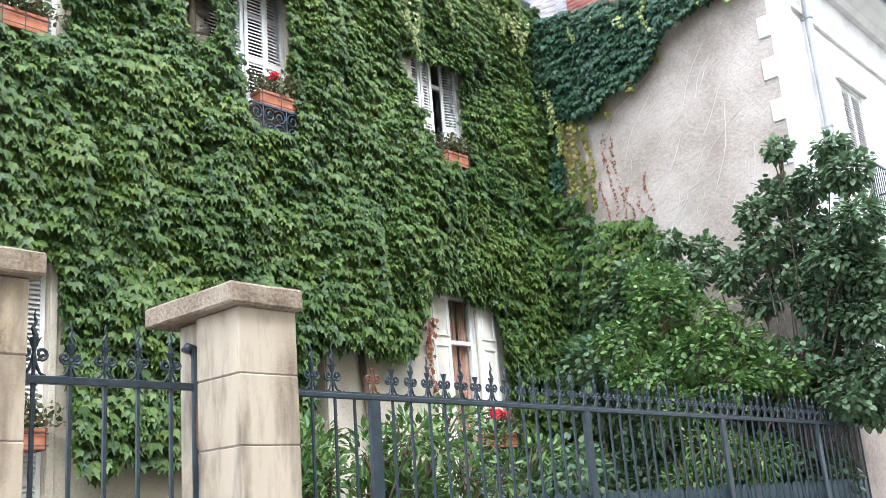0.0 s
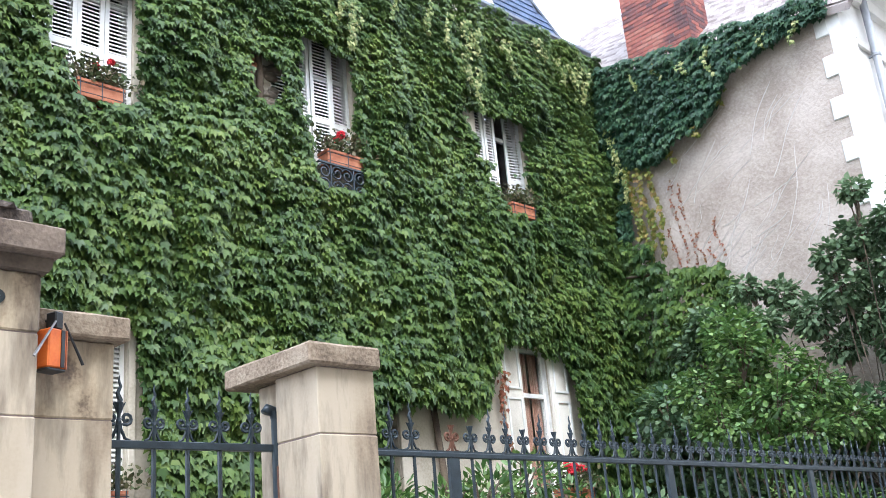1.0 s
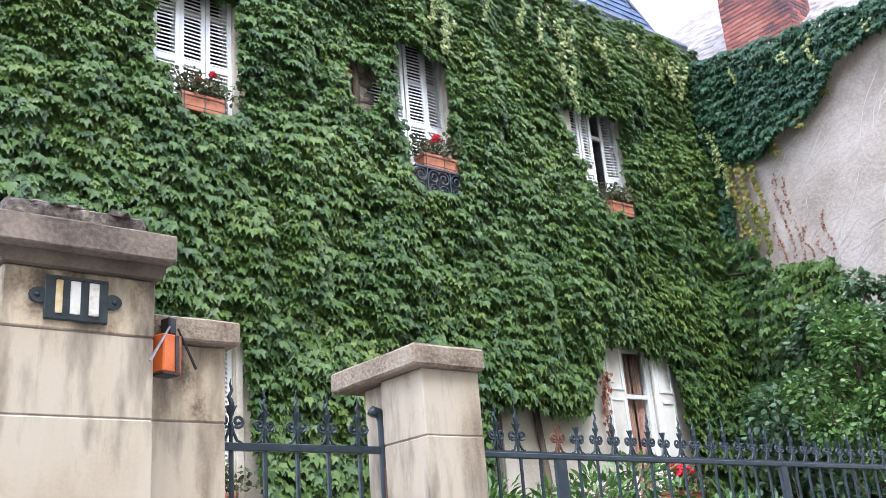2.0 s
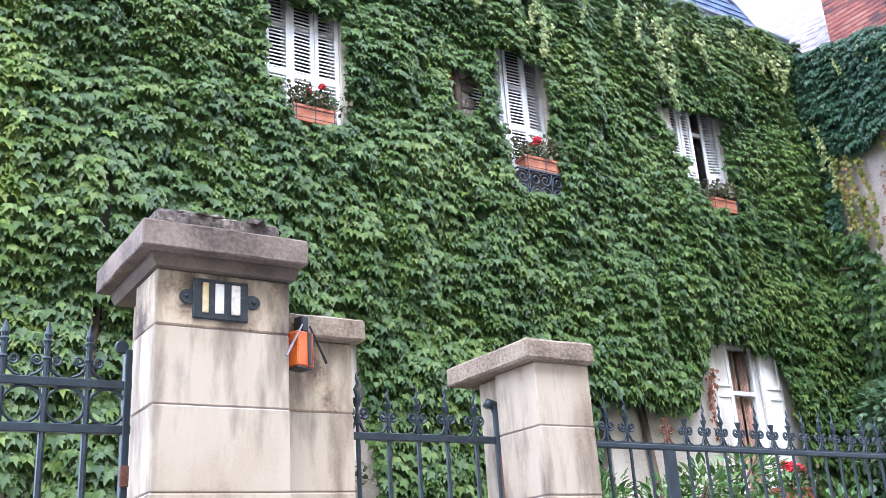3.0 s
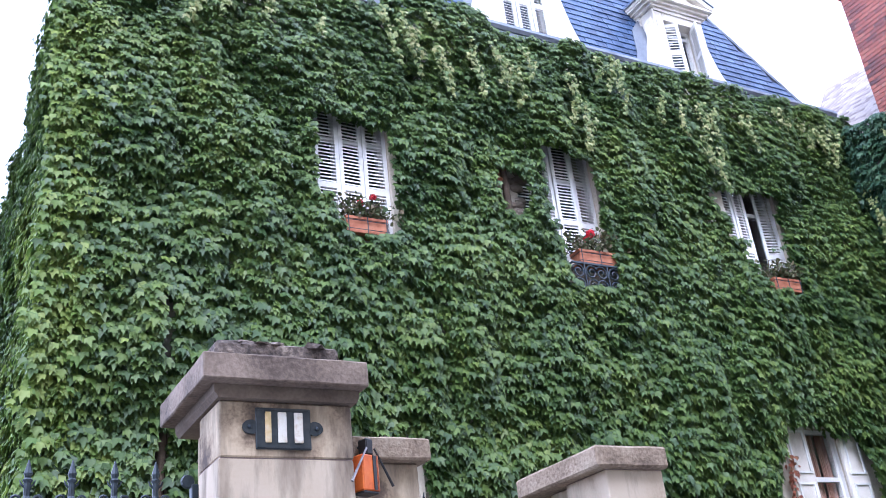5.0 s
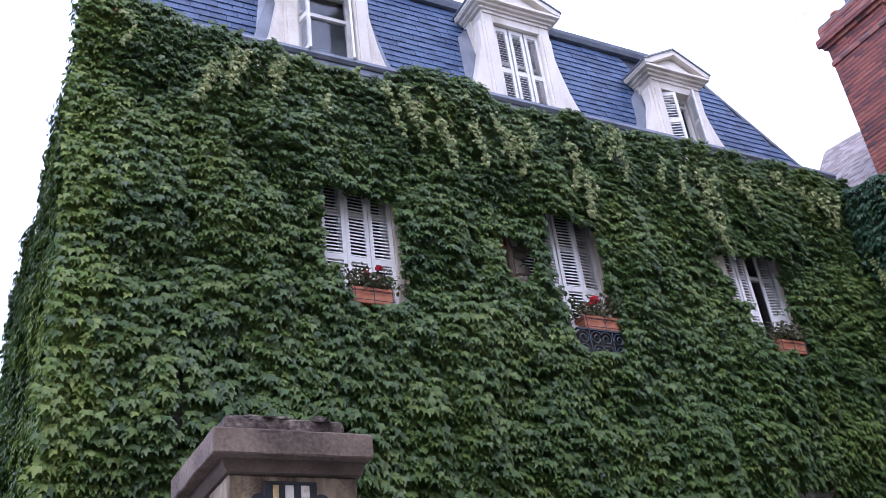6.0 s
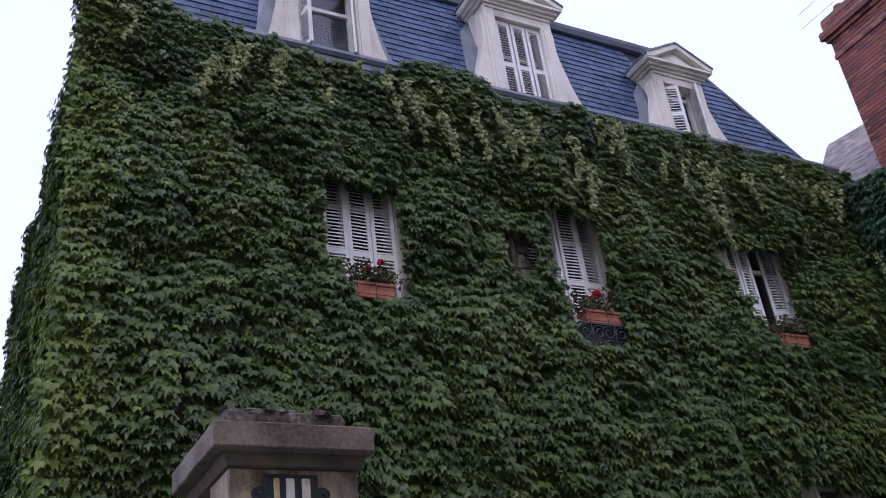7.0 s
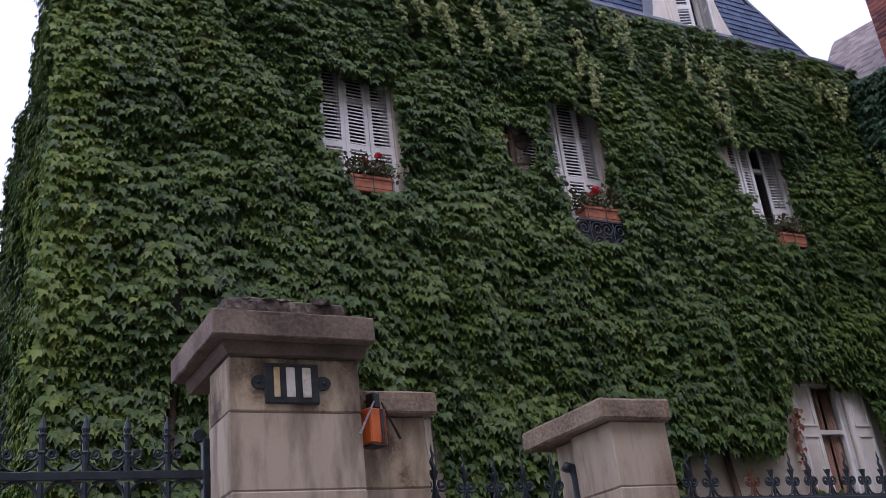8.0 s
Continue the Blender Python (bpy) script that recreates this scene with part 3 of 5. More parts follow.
# window-boxes with geraniums, each on a small iron guard
def flower_box(x0, x1, y0, z0, red, seed, group="window-boxes"):
    r = np.random.default_rng(seed)
    e = empty("flower_box", "terracotta window-box of dry geraniums with %s red flowers" % ("bright" if red > 20 else "few"), "planter", "", group)
    w, dp, h = x1 - x0, 0.2, 0.19
    bm = bmesh.new()
    t = 0.018
    prof = [(0.012, 0), (dp - 0.012, 0), (dp, h), (dp - t, h), (dp - t - 0.01, 0.03), (t + 0.01, 0.03), (t, h), (0, h)]
    extrude(bm, prof, "x", 0, w)
    for c in (0, w - t):
        box(bm, c + 0.001 if c == 0 else c - 0.001, c + t - 0.002 if c == 0 else c + t - 0.003, 0.014, dp - 0.014, 0.004, h - 0.004)
    box(bm, -0.006, w + 0.006, -0.008, dp + 0.008, h - 0.03, h + 0.002)
    tr = part("trough", bm, "pot", e)
    part("soil", boxm(t, w - t, t + 0.004, dp - t - 0.004, 0.035, h + 0.006), "soil", e)
    bm = bmesh.new()
    for z in (0.03, h - 0.05):
        tube(bm, [(-0.01, dp, z), (-0.01, -0.014, z), (w / 2, -0.016, z), (w + 0.01, -0.014, z), (w + 0.01, dp, z)], 0.0045, 5)
    for c in (0.02, w / 2, w - 0.02):
        tube(bm, [(c, -0.018, h), (c, -0.018, -0.008), (c, dp + 0.06, -0.008)], 0.006, 5)
    part("holder", bm, "iron", e, "thin black iron box holder")
    n = 520
    p = np.stack([r.normal(w / 2, w * 0.4, n), r.uniform(-0.04, dp, n), h + 0.02 + 0.3 * r.random(n) ** 1.3 * (0.6 + 0.4 * np.sin(np.linspace(0, 9, n)))], 1)
    d = r.normal(0, 1, (n, 3)) + np.array((0, -0.2, 0.3))
    fo = leaves("foliage", p, d, r.normal(0, 0.6, (n, 3)) + np.array((0, -0.4, 1.0)), r.uniform(0.03, 0.075, n), BROAD, "geranium", e)
    bm = bmesh.new()
    for k in range(26):
        x = r.uniform(0.02, w - 0.02)
        tube(bm, [(x, dp / 2, h), (x + r.normal(0, 0.03), dp / 2 + r.normal(0, 0.03), h + 0.13), (x + r.normal(0, 0.07), dp / 2 + r.normal(0, 0.06), h + r.uniform(0.17, 0.3))], 0.004, 4)
    tagged(part("stalk", bm, "bark", e), kind="stuff")
    tagged(fo, kind="stuff")
    if red:
        c = np.stack([r.uniform(0.08, w - 0.08, max(2, red // 12)), r.uniform(-0.02, 0.1, max(2, red // 12)), h + r.uniform(0.2, 0.3, max(2, red // 12))], 1)
        for one in c:
            bm = bmesh.new()
            bmesh.ops.create_icosphere(bm, subdivisions=3, radius=0.055 if red > 60 else 0.038)
            for v in bm.verts:
                v.co = v.co * r.uniform(0.6, 1.3) * (1 + 0.2 * math.sin(40 * v.co.x) * math.cos(50 * v.co.z)) + Vector(one)
            part("flower_head", bm, "petal", e)
    e.location = (x0, y0, z0)
    return e


def scroll(cx, cz, r, turns=1.6, start=0.0, flip=1, n=22):
    return [(cx + flip * r * (1 - 0.75 * k / n) * math.cos(start + turns * math.tau * k / n), 0, cz + r * (1 - 0.75 * k / n) * math.sin(start + turns * math.tau * k / n)) for k in range(n + 1)]


def window_guard(x0, x1, y, z0, z1):
    """Low scrolled iron guard in front of a window."""
    e = empty("window_guard", "small black wrought-iron window guard with scrolls", "railing", "", "window guards")
    w, h = x1 - x0, z1 - z0
    for z in (0, h):
        bm = bmesh.new()
        box(bm, 0, w, -0.012, 0.012, z - 0.012, z + 0.012)
        for x in (0.01, w - 0.01):
            box(bm, x - 0.01, x + 0.01, 0.0, FY - y + 0.02, z - 0.01, z + 0.01)
        part("rail", bm, "iron", e)
    n = max(2, int(w / 0.26))
    src = bmesh.new()
    r = h * 0.24
    for f in (1, -1):
        tube(src, scroll(f * h * 0.24, h * 0.28, r, 1.5, -0.5, f), 0.011, 5)
        tube(src, scroll(f * h * 0.24, h * 0.72, r, 1.5, 0.5, f), 0.011, 5)
    box(src, -0.008, 0.008, -0.008, 0.008, 0, h)
    first = part("scroll", src, "iron", e)
    first.location = (w / (2 * n), 0, 0)
    for k in range(1, n):
        share("scroll", first, e, Matrix.Translation(((k + 0.5) * w / n, 0, 0)))
    e.location = (x0, y, z0)


for (a, b), (x0, x1), red in zip(UP, ((2.146, 2.655), (5.35, 5.967), (8.775, 9.285)), (30, 60, 0)):
    flower_box(x0, x1, 7.8, 6.51, red, int(a * 10))
    if red > 40:
        window_guard(5.2, 5.92, 7.8, 6.08, 6.5)
flower_box(8.95, 9.6, 7.62, 2.33, 70, 91)
window_guard(8.5, 9.8, 7.68, 1.75, 2.32)
flower_box(2.2, 2.74, 7.78, 2.35, 0, 92)

# ---- roof ----
RY0, RZ0, RY1, RZ1 = 8.2, 10.2, 8.68, 12.48
roof = empty("mansard_roof", "steep blue slate mansard roof with lead trims", "roof", "structure")
bm = bmesh.new()
A = [(HX0 + 0.1, RY0, RZ0), (HX1 - 0.2, RY0, RZ0), (HX1 - 0.2, 17, RZ0), (HX0 + 0.1, 17, RZ0)]
B = [(HX0 + 0.9, RY1, RZ1), (9.65, RY1, RZ1), (9.65, 16, RZ1), (HX0 + 0.9, 16, RZ1)]
va, vb = [bm.verts.new(p) for p in A], [bm.verts.new(p) for p in B]
for i in range(4):
    bm.faces.new((va[i], va[(i + 1) % 4], vb[(i + 1) % 4], vb[i]))
bm.faces.new(vb)
bm.faces.new(va[::-1])
part("roof_deck", bm, "slatedeck", roof)
bm = bmesh.new()
extrude(bm, [(RY1 - 0.1, RZ1 - 0.02), (RY1 - 0.14, RZ1 + 0.05), (RY1 - 0.1, RZ1 + 0.07), (RY1 - 0.12, RZ1 + 0.14), (RY1 + 0.2, RZ1 + 0.2), (RY1 + 0.2, RZ1 - 0.02)], "x", HX0 + 0.8, 9.72)
part("roof_kerb", bm, "lead", roof, "grey lead kerb along the top of the slates")
bm = bmesh.new()
tube(bm, [(HX0, 7.99, 10.2), (2, 7.99, 10.22), (7, 7.99, 10.21), (HX1, 7.99, 10.19)], 0.075, 8)
part("gutter", bm, "lead", roof)
bm = bmesh.new()
box(bm, HX0, HX1, 7.97, 8.3, 10.05, 10.19)
part("eaves_board", bm, "lead", roof)

DORM = [(2.2, 0.62, 11.87, 0.94), (5.4, 0.62, 12.03, 1.07), (8.47, 0.53, 11.55, 0.92)]


def slope(z):
    return RY0 + (RY1 - RY0) * (z - RZ0) / (RZ1 - RZ0)


sl = bmesh.new()
box(sl, -0.1025, 0.1025, -0.016, 0.0, -0.158, 0.0)
L = math.hypot(RY1 - RY0, RZ1 - RZ0)
lean = math.atan2(RY1 - RY0, RZ1 - RZ0)
places = []
for row in range(17):
    s = 0.17 + row * 0.132
    z, y = RZ0 + (RZ1 - RZ0) * s / L, RY0 + (RY1 - RY0) * s / L
    x0 = HX0 + 0.12 + 0.9 * s / L
    x1 = HX1 - 0.25 - 1.7 * s / L
    x = x0 + (row % 2) * 0.105 + 0.08
    while x < x1:
        if not any(abs(x - c) < hw - 0.1 for c, hw, _, _ in DORM):
            places.append(pose(x, y - 0.012 + rnd.uniform(-0.003, 0.003), z, -math.degrees(lean) - 6.0, 0, rnd.uniform(-0.3, 0.3)))
        x += 0.21
places.sort(key=lambda m: abs(m.translation.x - 4.2) + 0.6 * abs(m.translation.z - 10.9))
many("slate", roof, sl, "slate", "slatemass", places)
# lead over the hip at the far end
bm = bmesh.new()
tube(bm, [(HX1 - 0.22, RY0 - 0.02, RZ0), (9.65, RY1 - 0.02, RZ1)], 0.04, 6)
part("hip_roll", bm, "lead", roof)


def dormer(cx, hw, ztop, base, kindof):
    """Stone dormer: scrolled wings, pilasters, lintel, pediment, window and shutters."""
    e = empty("dormer", "white stone dormer with scrolled sides and a %s" % ("closed louvred shutter" if kindof == 1 else "half-open shutter"), "dormer", "", "dormers")
    z0, y0 = 10.24, 8.06
    oh = hw - 0.2
    ztopo = ztop - 0.2
    for s in (-1, 1):
        out = [(cx + s * (hw - 0.02), z0), (cx + s * base, z0)]
        n = 12
        for k in range(n + 1):
            a = k / n
            out.append((cx + s * (base - (base - hw - 0.05) * min(1, 1.35 * a) ** 0.55), z0 + 0.1 + (ztop - 0.35 - z0) * a))
        out.append((cx + s * (hw - 0.02), ztop - 0.1))
        bm = bmesh.new()
        extrude(bm, out, "y", y0 + 0.05, y0 + 0.2)
        part("wing", bm, "plaster", e)
        bm = boxm(cx + (oh if s > 0 else -hw), cx + (hw if s > 0 else -oh), y0, y0 + 0.3, z0 - 0.04, ztop, 0.012)
        box(bm, cx + (oh + 0.03 if s > 0 else -hw + 0.03), cx + (hw - 0.03 if s > 0 else -oh - 0.03), y0 - 0.018, y0 + 0.01, z0 + 0.05, ztop - 0.25)
        part("pilaster", bm, "plaster", e)
        # cheek back to the slope, with lead apron
        bm = bmesh.new()
        extrude(bm, [(y0 + 0.29, z0), (slope(z0) + 0.1, z0), (slope(ztop) + 0.15, ztop), (y0 + 0.29, ztop)], "x", cx + s * hw - 0.03, cx + s * hw + 0.03)
        part("cheek", bm, "plaster", e)
        bm = bmesh.new()
        vs = [bm.verts.new((x, slope(z) - 0.05 - (0.05 if abs(x - cx) < hw + 0.1 else 0), z)) for x, z in
              ((cx + s * hw, z0), (cx + s * (base + 0.14), z0), (cx + s * (hw + 0.34), z0 + 0.45), (cx + s * (hw + 0.22), ztop - 0.3), (cx + s * hw, ztop))]
        f = bm.faces.new(vs)
        ext = bmesh.ops.extrude_face_region(bm, geom=[f])
        bmesh.ops.translate(bm, vec=(0, 0.05, 0), verts=[v for v in ext["geom"] if isinstance(v, bmesh.types.BMVert)])
        bmesh.ops.recalc_face_normals(bm, faces=bm.faces)
        part("flashing", bm, "lead", e, "grey lead flashing")
    bm = boxm(cx - oh - 0.001, cx + oh + 0.001, y0 + 0.004, y0 + 0.28, ztopo, ztop - 0.001)
    box(bm, cx - hw + 0.02, cx + hw - 0.02, y0 - 0.02, y0 + 0.02, ztop - 0.06, ztop - 0.005)
    part("lintel", bm, "plaster", e)
    # cornice in three steps, all round
    bm = bmesh.new()
    for g, za, zb in ((0.05, 0.0, 0.05), (0.1, 0.05, 0.1), (0.16, 0.1, 0.145)):
        box(bm, cx - hw - g, cx + hw + g, y0 - g, slope(ztop) + 0.12, ztop + za, ztop + zb - 0.001)
    part("cornice", bm, "plaster", e)
    zb, rise = ztop + 0.146, 0.38
    bm = bmesh.new()
    W = hw + 0.17
    extrude(bm, [(cx - W + 0.06, zb), (cx + W - 0.06, zb), (cx, zb + rise - 0.06)], "y", y0 - 0.05, slope(zb) + 0.35)
    extrude(bm, [(cx - W * 0.55, zb + 0.06), (cx + W * 0.55, zb + 0.06), (cx, zb + rise * 0.62)], "y", y0 - 0.085, y0 - 0.03)
    part("pediment", bm, "plaster", e)
    bm = bmesh.new()
    for s in (-1, 1):
        extrude(bm, [(cx + s * W, zb - 0.01), (cx + s * W, zb + 0.06), (cx, zb + rise + 0.05), (cx, zb + rise - 0.05), (cx + s * (W - 0.12), zb + 0.003)], "y", y0 - 0.17, slope(zb) + 0.35)
    part("raking_cornice", bm, "plaster", e)
    bm = bmesh.new()
    for s in (-1, 1):
        extrude(bm, [(cx + s * (W + 0.02), zb + 0.045), (cx + s * (W + 0.02), zb + 0.075), (cx, zb + rise + 0.08), (cx, zb + rise + 0.052)], "y", y0 - 0.19, slope(zb) + 0.4)
    part("lead_cover", bm, "lead", e, "dark lead cover of the pediment")
    x0, x1 = cx - oh, cx + oh
    casement(e, x0, x1, z0 + 0.02, ztopo, y0 + 0.17, (z0 + 0.95,), False, 0.06)
    part("sill", boxm(x0 - 0.05, x1 + 0.05, y0 - 0.04, y0 + 0.2, z0 - 0.06, z0 - 0.01, 0.008), "plaster", e)
    q = x1 - x0
    if kindof == 1:
        for k in range(3):
            shutter(e, x0 + 0.02 + k * q / 3, x0 + (k + 1) * q / 3 - 0.006, z0 + 0.02, ztopo - 0.02, y0 + 0.07, 0.42)
    else:
        shutter(e, x0 + 0.005, x0 + 0.3, z0 + 0.02, ztopo - 0.02, y0 + 0.1, 0.42, turn=-78 if kindof == 0 else -24)
        shutter(e, x1 - 0.3, x1 - 0.005, z0 + 0.02, ztopo - 0.02, y0 + 0.1, 0.42, turn=66, pivot=x1)
    part("room_lining", boxm(x0, x1, y0 + 0.6, y0 + 0.64, z0, ztopo), "dark", e)


for k, (cx, hw, zt, base) in enumerate(DORM):
    dormer(cx, hw, zt, base, k)


def brick_stack(e, x0, x1, y0, y1, z0, z1, prefer, bands=()):
    """Bricks in courses on the two street-side faces of a stack, in front of a mortar core."""
    part("core", boxm(x0 + 0.012, x1 - 0.012, y0 + 0.012, y1 - 0.012, z0, z1 - 0.005), "mortar", e)
    places = []
    base = (x0, x1, y0, y1)
    top = max([z1] + [b[2] for b in bands])
    for g, za, zb in bands:
        part("corbel_core", boxm(x0 - g + 0.012, x1 + g - 0.012, y0 - g + 0.012, y1 + g - 0.012, za, zb - 0.003), "mortar", e)
    for r in range(int((top - z0) / 0.076)):
        z = z0 + (r + 0.5) * 0.076
        g = max([b[0] for b in bands if b[1] <= z < b[2]], default=0.0)
        x0, x1, y0, y1 = base[0] - g, base[1] + g, base[2] - g, base[3] + g
        for face in "xy":
            a0, a1 = (y0, y1) if face == "x" else (x0, x1)
            m = max(1, round((a1 - a0) / 0.225))
            st = (a1 - a0) / m
            off = 0.5 * (r % 2)
            for k in range(m + 1):
                lo, hi = max(a0, a0 + (k - off) * st), min(a1, a0 + (k + 1 - off) * st)
                if hi - lo < 0.06:
                    continue
                c, sc = (lo + hi) / 2, (hi - lo - 0.012) / 0.21
                j = rnd.uniform(-0.003, 0.003)
                if face == "x":
                    places.append(Matrix.Translation((x0 + j + 0.03, c, z)) @ Matrix.Rotation(radians(90), 4, "Z") @ Matrix.Diagonal((sc, 1, 1, 1)))
                else:
                    places.append(Matrix.Translation((c, y0 + j + 0.03, z)) @ Matrix.Diagonal((sc, 1, 1, 1)))
    places.sort(key=prefer)
    many("brick", e, boxm(-0.105, 0.105, -0.028, 0.028, -0.0325, 0.0325), "brick", "brickmass", places)


e = empty("chimney", "red brick chimney at the edge of the slate roof", "chimney")
brick_stack(e, -0.6, -0.08, 8.5, 9.2, 10.2, 13.6, lambda m: m.translation.z)

# ---- the neighbouring house ----
NX = 11.6


def rim(y):
    return 8.93 + (y - 3.65) * 0.15


bm = bmesh.new()
extrude(bm, [(3.66, -0.1), (16, -0.1), (16, rim(16)), (3.66, rim(3.66))], "x", NX, NX + 0.4)
tagged(part("wall_east", bm, "neighbour"), "rough pinkish rendered side wall with old creeper marks", "wall", kind="structure")
NH = [(13.9, 14.9, 5.6, 7.75), (16.9, 17.9, 5.6, 7.75), (13.98, 14.98, 1.6, 4.2), (16.9, 17.9, 1.6, 4.2)]
tagged(part("wall_neighbour", walled(bmesh.new(), NX + 0.4, 24, 3.66, 4.1, -0.1, 9.5, NH), "quoin"), "white rendered street front of the neighbouring house", "wall", kind="structure")
tagged(part("wall_neighbour_back", boxm(NX + 0.4, 24, 9, 9.4, -0.1, 9.5), "quoin"), "plain rear wall of the neighbouring house", "wall", kind="structure")
corner = empty("corner_quoins", "pale stone quoins up the corner of the house", "quoins", "structure")
part("corner_strip", boxm(NX - 0.02, NX + 0.5, 3.6, 3.78, 2.5, 8.95), "quoin", corner)
part("plinth", boxm(NX - 0.05, 24, 3.56, 3.96, -0.1, 2.5, 0.02), "neighbour", corner, "rough grey-pink plinth")
for k in range(13):
    z = 2.6 + k * 0.66
    if z > 8.6:
        break
    part("quoin", boxm(NX - 0.025, NX + 0.1, 3.781, 3.93 + 0.07 * rnd.random(), z, z + 0.34, 0.012), "quoin", corner)
bm = bmesh.new()
extrude(bm, [(3.66, 9.3), (3.56, 9.3), (3.5, 9.42), (3.46, 9.44), (3.36, 9.56), (3.2, 9.6), (3.2, 9.7), (3.66, 9.75)], "x", NX + 0.2, 24)
extrude(bm, [(3.658, 8.5), (3.61, 8.5), (3.59, 8.58), (3.658, 8.6)], "x", NX + 0.5, 24)
tagged(part("trim", bm, "quoin"), "white moulded cornice under the neighbour's eaves", "cornice", kind="structure")
for k, (a, b, c, d) in enumerate(NH):
    w = empty("window_%d" % (k + 7), "shuttered window in the neighbour's white front", "window", "structure")
    casement(w, a, b, c, d, 3.86, (d - 0.6,))
    for s in (0, 1):
        shutter(w, a + s * 0.5 + 0.01, a + s * 0.5 + 0.49, c, d, 3.7, 0.3)
    bm = bmesh.new()
    box(bm, a - 0.18, b + 0.18, 3.6, 3.658, d + 0.03, d + 0.25, 0.01)
    box(bm, a - 0.1, b + 0.1, 3.52, 3.658, c - 0.12, c - 0.01, 0.01)
    part("surround", bm, "quoin", w)
    bm = bmesh.new()
    for z in (c, c + 0.8):
        box(bm, a, b, 3.5, 3.53, z, z + 0.03)
    for j in range(9):
        tube(bm, [(a + 0.05 + j * (b - a - 0.1) / 8, 3.515, c), (a + 0.05 + j * (b - a - 0.1) / 8, 3.515, c + 0.8)], 0.009, 5)
    for x in (a + 0.02, b - 0.02):
        box(bm, x - 0.012, x + 0.012, 3.53, 3.67, c + 0.4, c + 0.43)
    part("guard_rail", bm, "iron", w)
bm = bmesh.new()
tube(bm, [(NX + 0.2, 3.14, 9.74), (18, 3.14, 9.73), (24, 3.14, 9.72)], 0.07, 8)
tagged(part("gutter", bm, "lead", smooth=True), "dark grey gutter along the neighbouring eaves", "gutter", kind="structure")
pipe = empty("drainpipe", "grey zinc drainpipe clipped to the house corner", "drainpipe")
bm = bmesh.new()
tube(bm, [(12.62, 3.55, 9.4), (12.62, 3.55, 6.5), (12.63, 3.55, 0.0)], 0.06, 10)
part("pipe", bm, "zinc", pipe, smooth=True)
for z in (8.4, 6.6, 4.6, 2.4):
    bm = bmesh.new()
    lathe(bm, [(0.062, z), (0.075, z + 0.01), (0.075, z + 0.05), (0.062, z + 0.06)], 12.62, 3.55, 10)
    box(bm, 12.6, 12.64, 3.6, 3.67, z + 0.015, z + 0.045)
    part("clip", bm, "zinc", pipe)
# scars that old stems left on the render
for k in range(60):
    y, z = rnd.uniform(4.2, 6.9), rnd.uniform(4.8, 8.2)
    ln, an = rnd.uniform(0.3, 1.5), rnd.uniform(0.25, 1.3)
    pts = [(NX - 0.001, y - ln * t * math.cos(an) + 0.05 * math.sin(5 * t + k), z + ln * t * math.sin(an)) for t in np.linspace(0, 1, 7)]
    if pts[-1][2] < rim(pts[-1][1]) - 0.5 and pts[-1][1] > 4.25:
        bm = bmesh.new()
        tube(bm, pts, [rnd.uniform(0.004, 0.009)] * 6 + [0.002], 4)
        tagged(part("creeper_scar", bm, "scar"), "thin pale mark of an old creeper stem on render", "scar", "creeper scars")
nroof = empty("neighbour_roof", "old grey-brown tiled roof of the neighbouring house", "roof", "structure")
c0, c1, c2, c3 = Vector((11.52, 3.4, 8.9)), Vector((11.52, 8.6, 9.75)), Vector((14.6, 9.95, 12.75)), Vector((14.6, 3.4, 11.9))
bm = bmesh.new()
lo = [bm.verts.new(c - Vector((0, 0, 0.16))) for c in (c0, c1, c2, c3)]
hi = [bm.verts.new(c - Vector((0, 0, 0.03))) for c in (c0, c1, c2, c3)]
bm.faces.new(hi)
bm.faces.new(lo[::-1])
for i in range(4):
    bm.faces.new((lo[i], lo[(i + 1) % 4], hi[(i + 1) % 4], hi[i]))
bmesh.ops.recalc_face_normals(bm, faces=bm.faces)
part("roof_deck", bm, "tilemass", nroof)
bm = bmesh.new()
extrude(bm, [(14.6, 12.4), (24, 12.4), (24, 9.5), (17, 9.5)], "y", 3.3, 9.3)
part("roof_back", bm, "tilemass", nroof)
ux, uy = (c3 - c0).normalized(), (c1 - c0).normalized()
un = uy.cross(ux) if uy.cross(ux).z > 0 else ux.cross(uy)
rot = Matrix((uy, ux, un)).transposed().to_4x4()
places = []
L = (c3 - c0).length
for r in range(int(L / 0.14)):
    s = (r + 0.4) * 0.14 / L
    a, b = c0.lerp(c3, s), c1.lerp(c2, s)
    m = int((b - a).length / 0.17)
    for k in range(m + 1):
        t = min(1, (k + 0.5 * (r % 2)) / m)
        places.append(Matrix.Translation(a.lerp(b, t) + un * rnd.uniform(0, 0.004)) @ rot @ Matrix.Rotation(radians(4), 4, "X"))
places.sort(key=lambda m: -m.translation.y)
many("roof_tile", nroof, boxm(-0.082, 0.082, -0.02, 0.19, -0.012, 0.004), "tile", "tilemass", places)

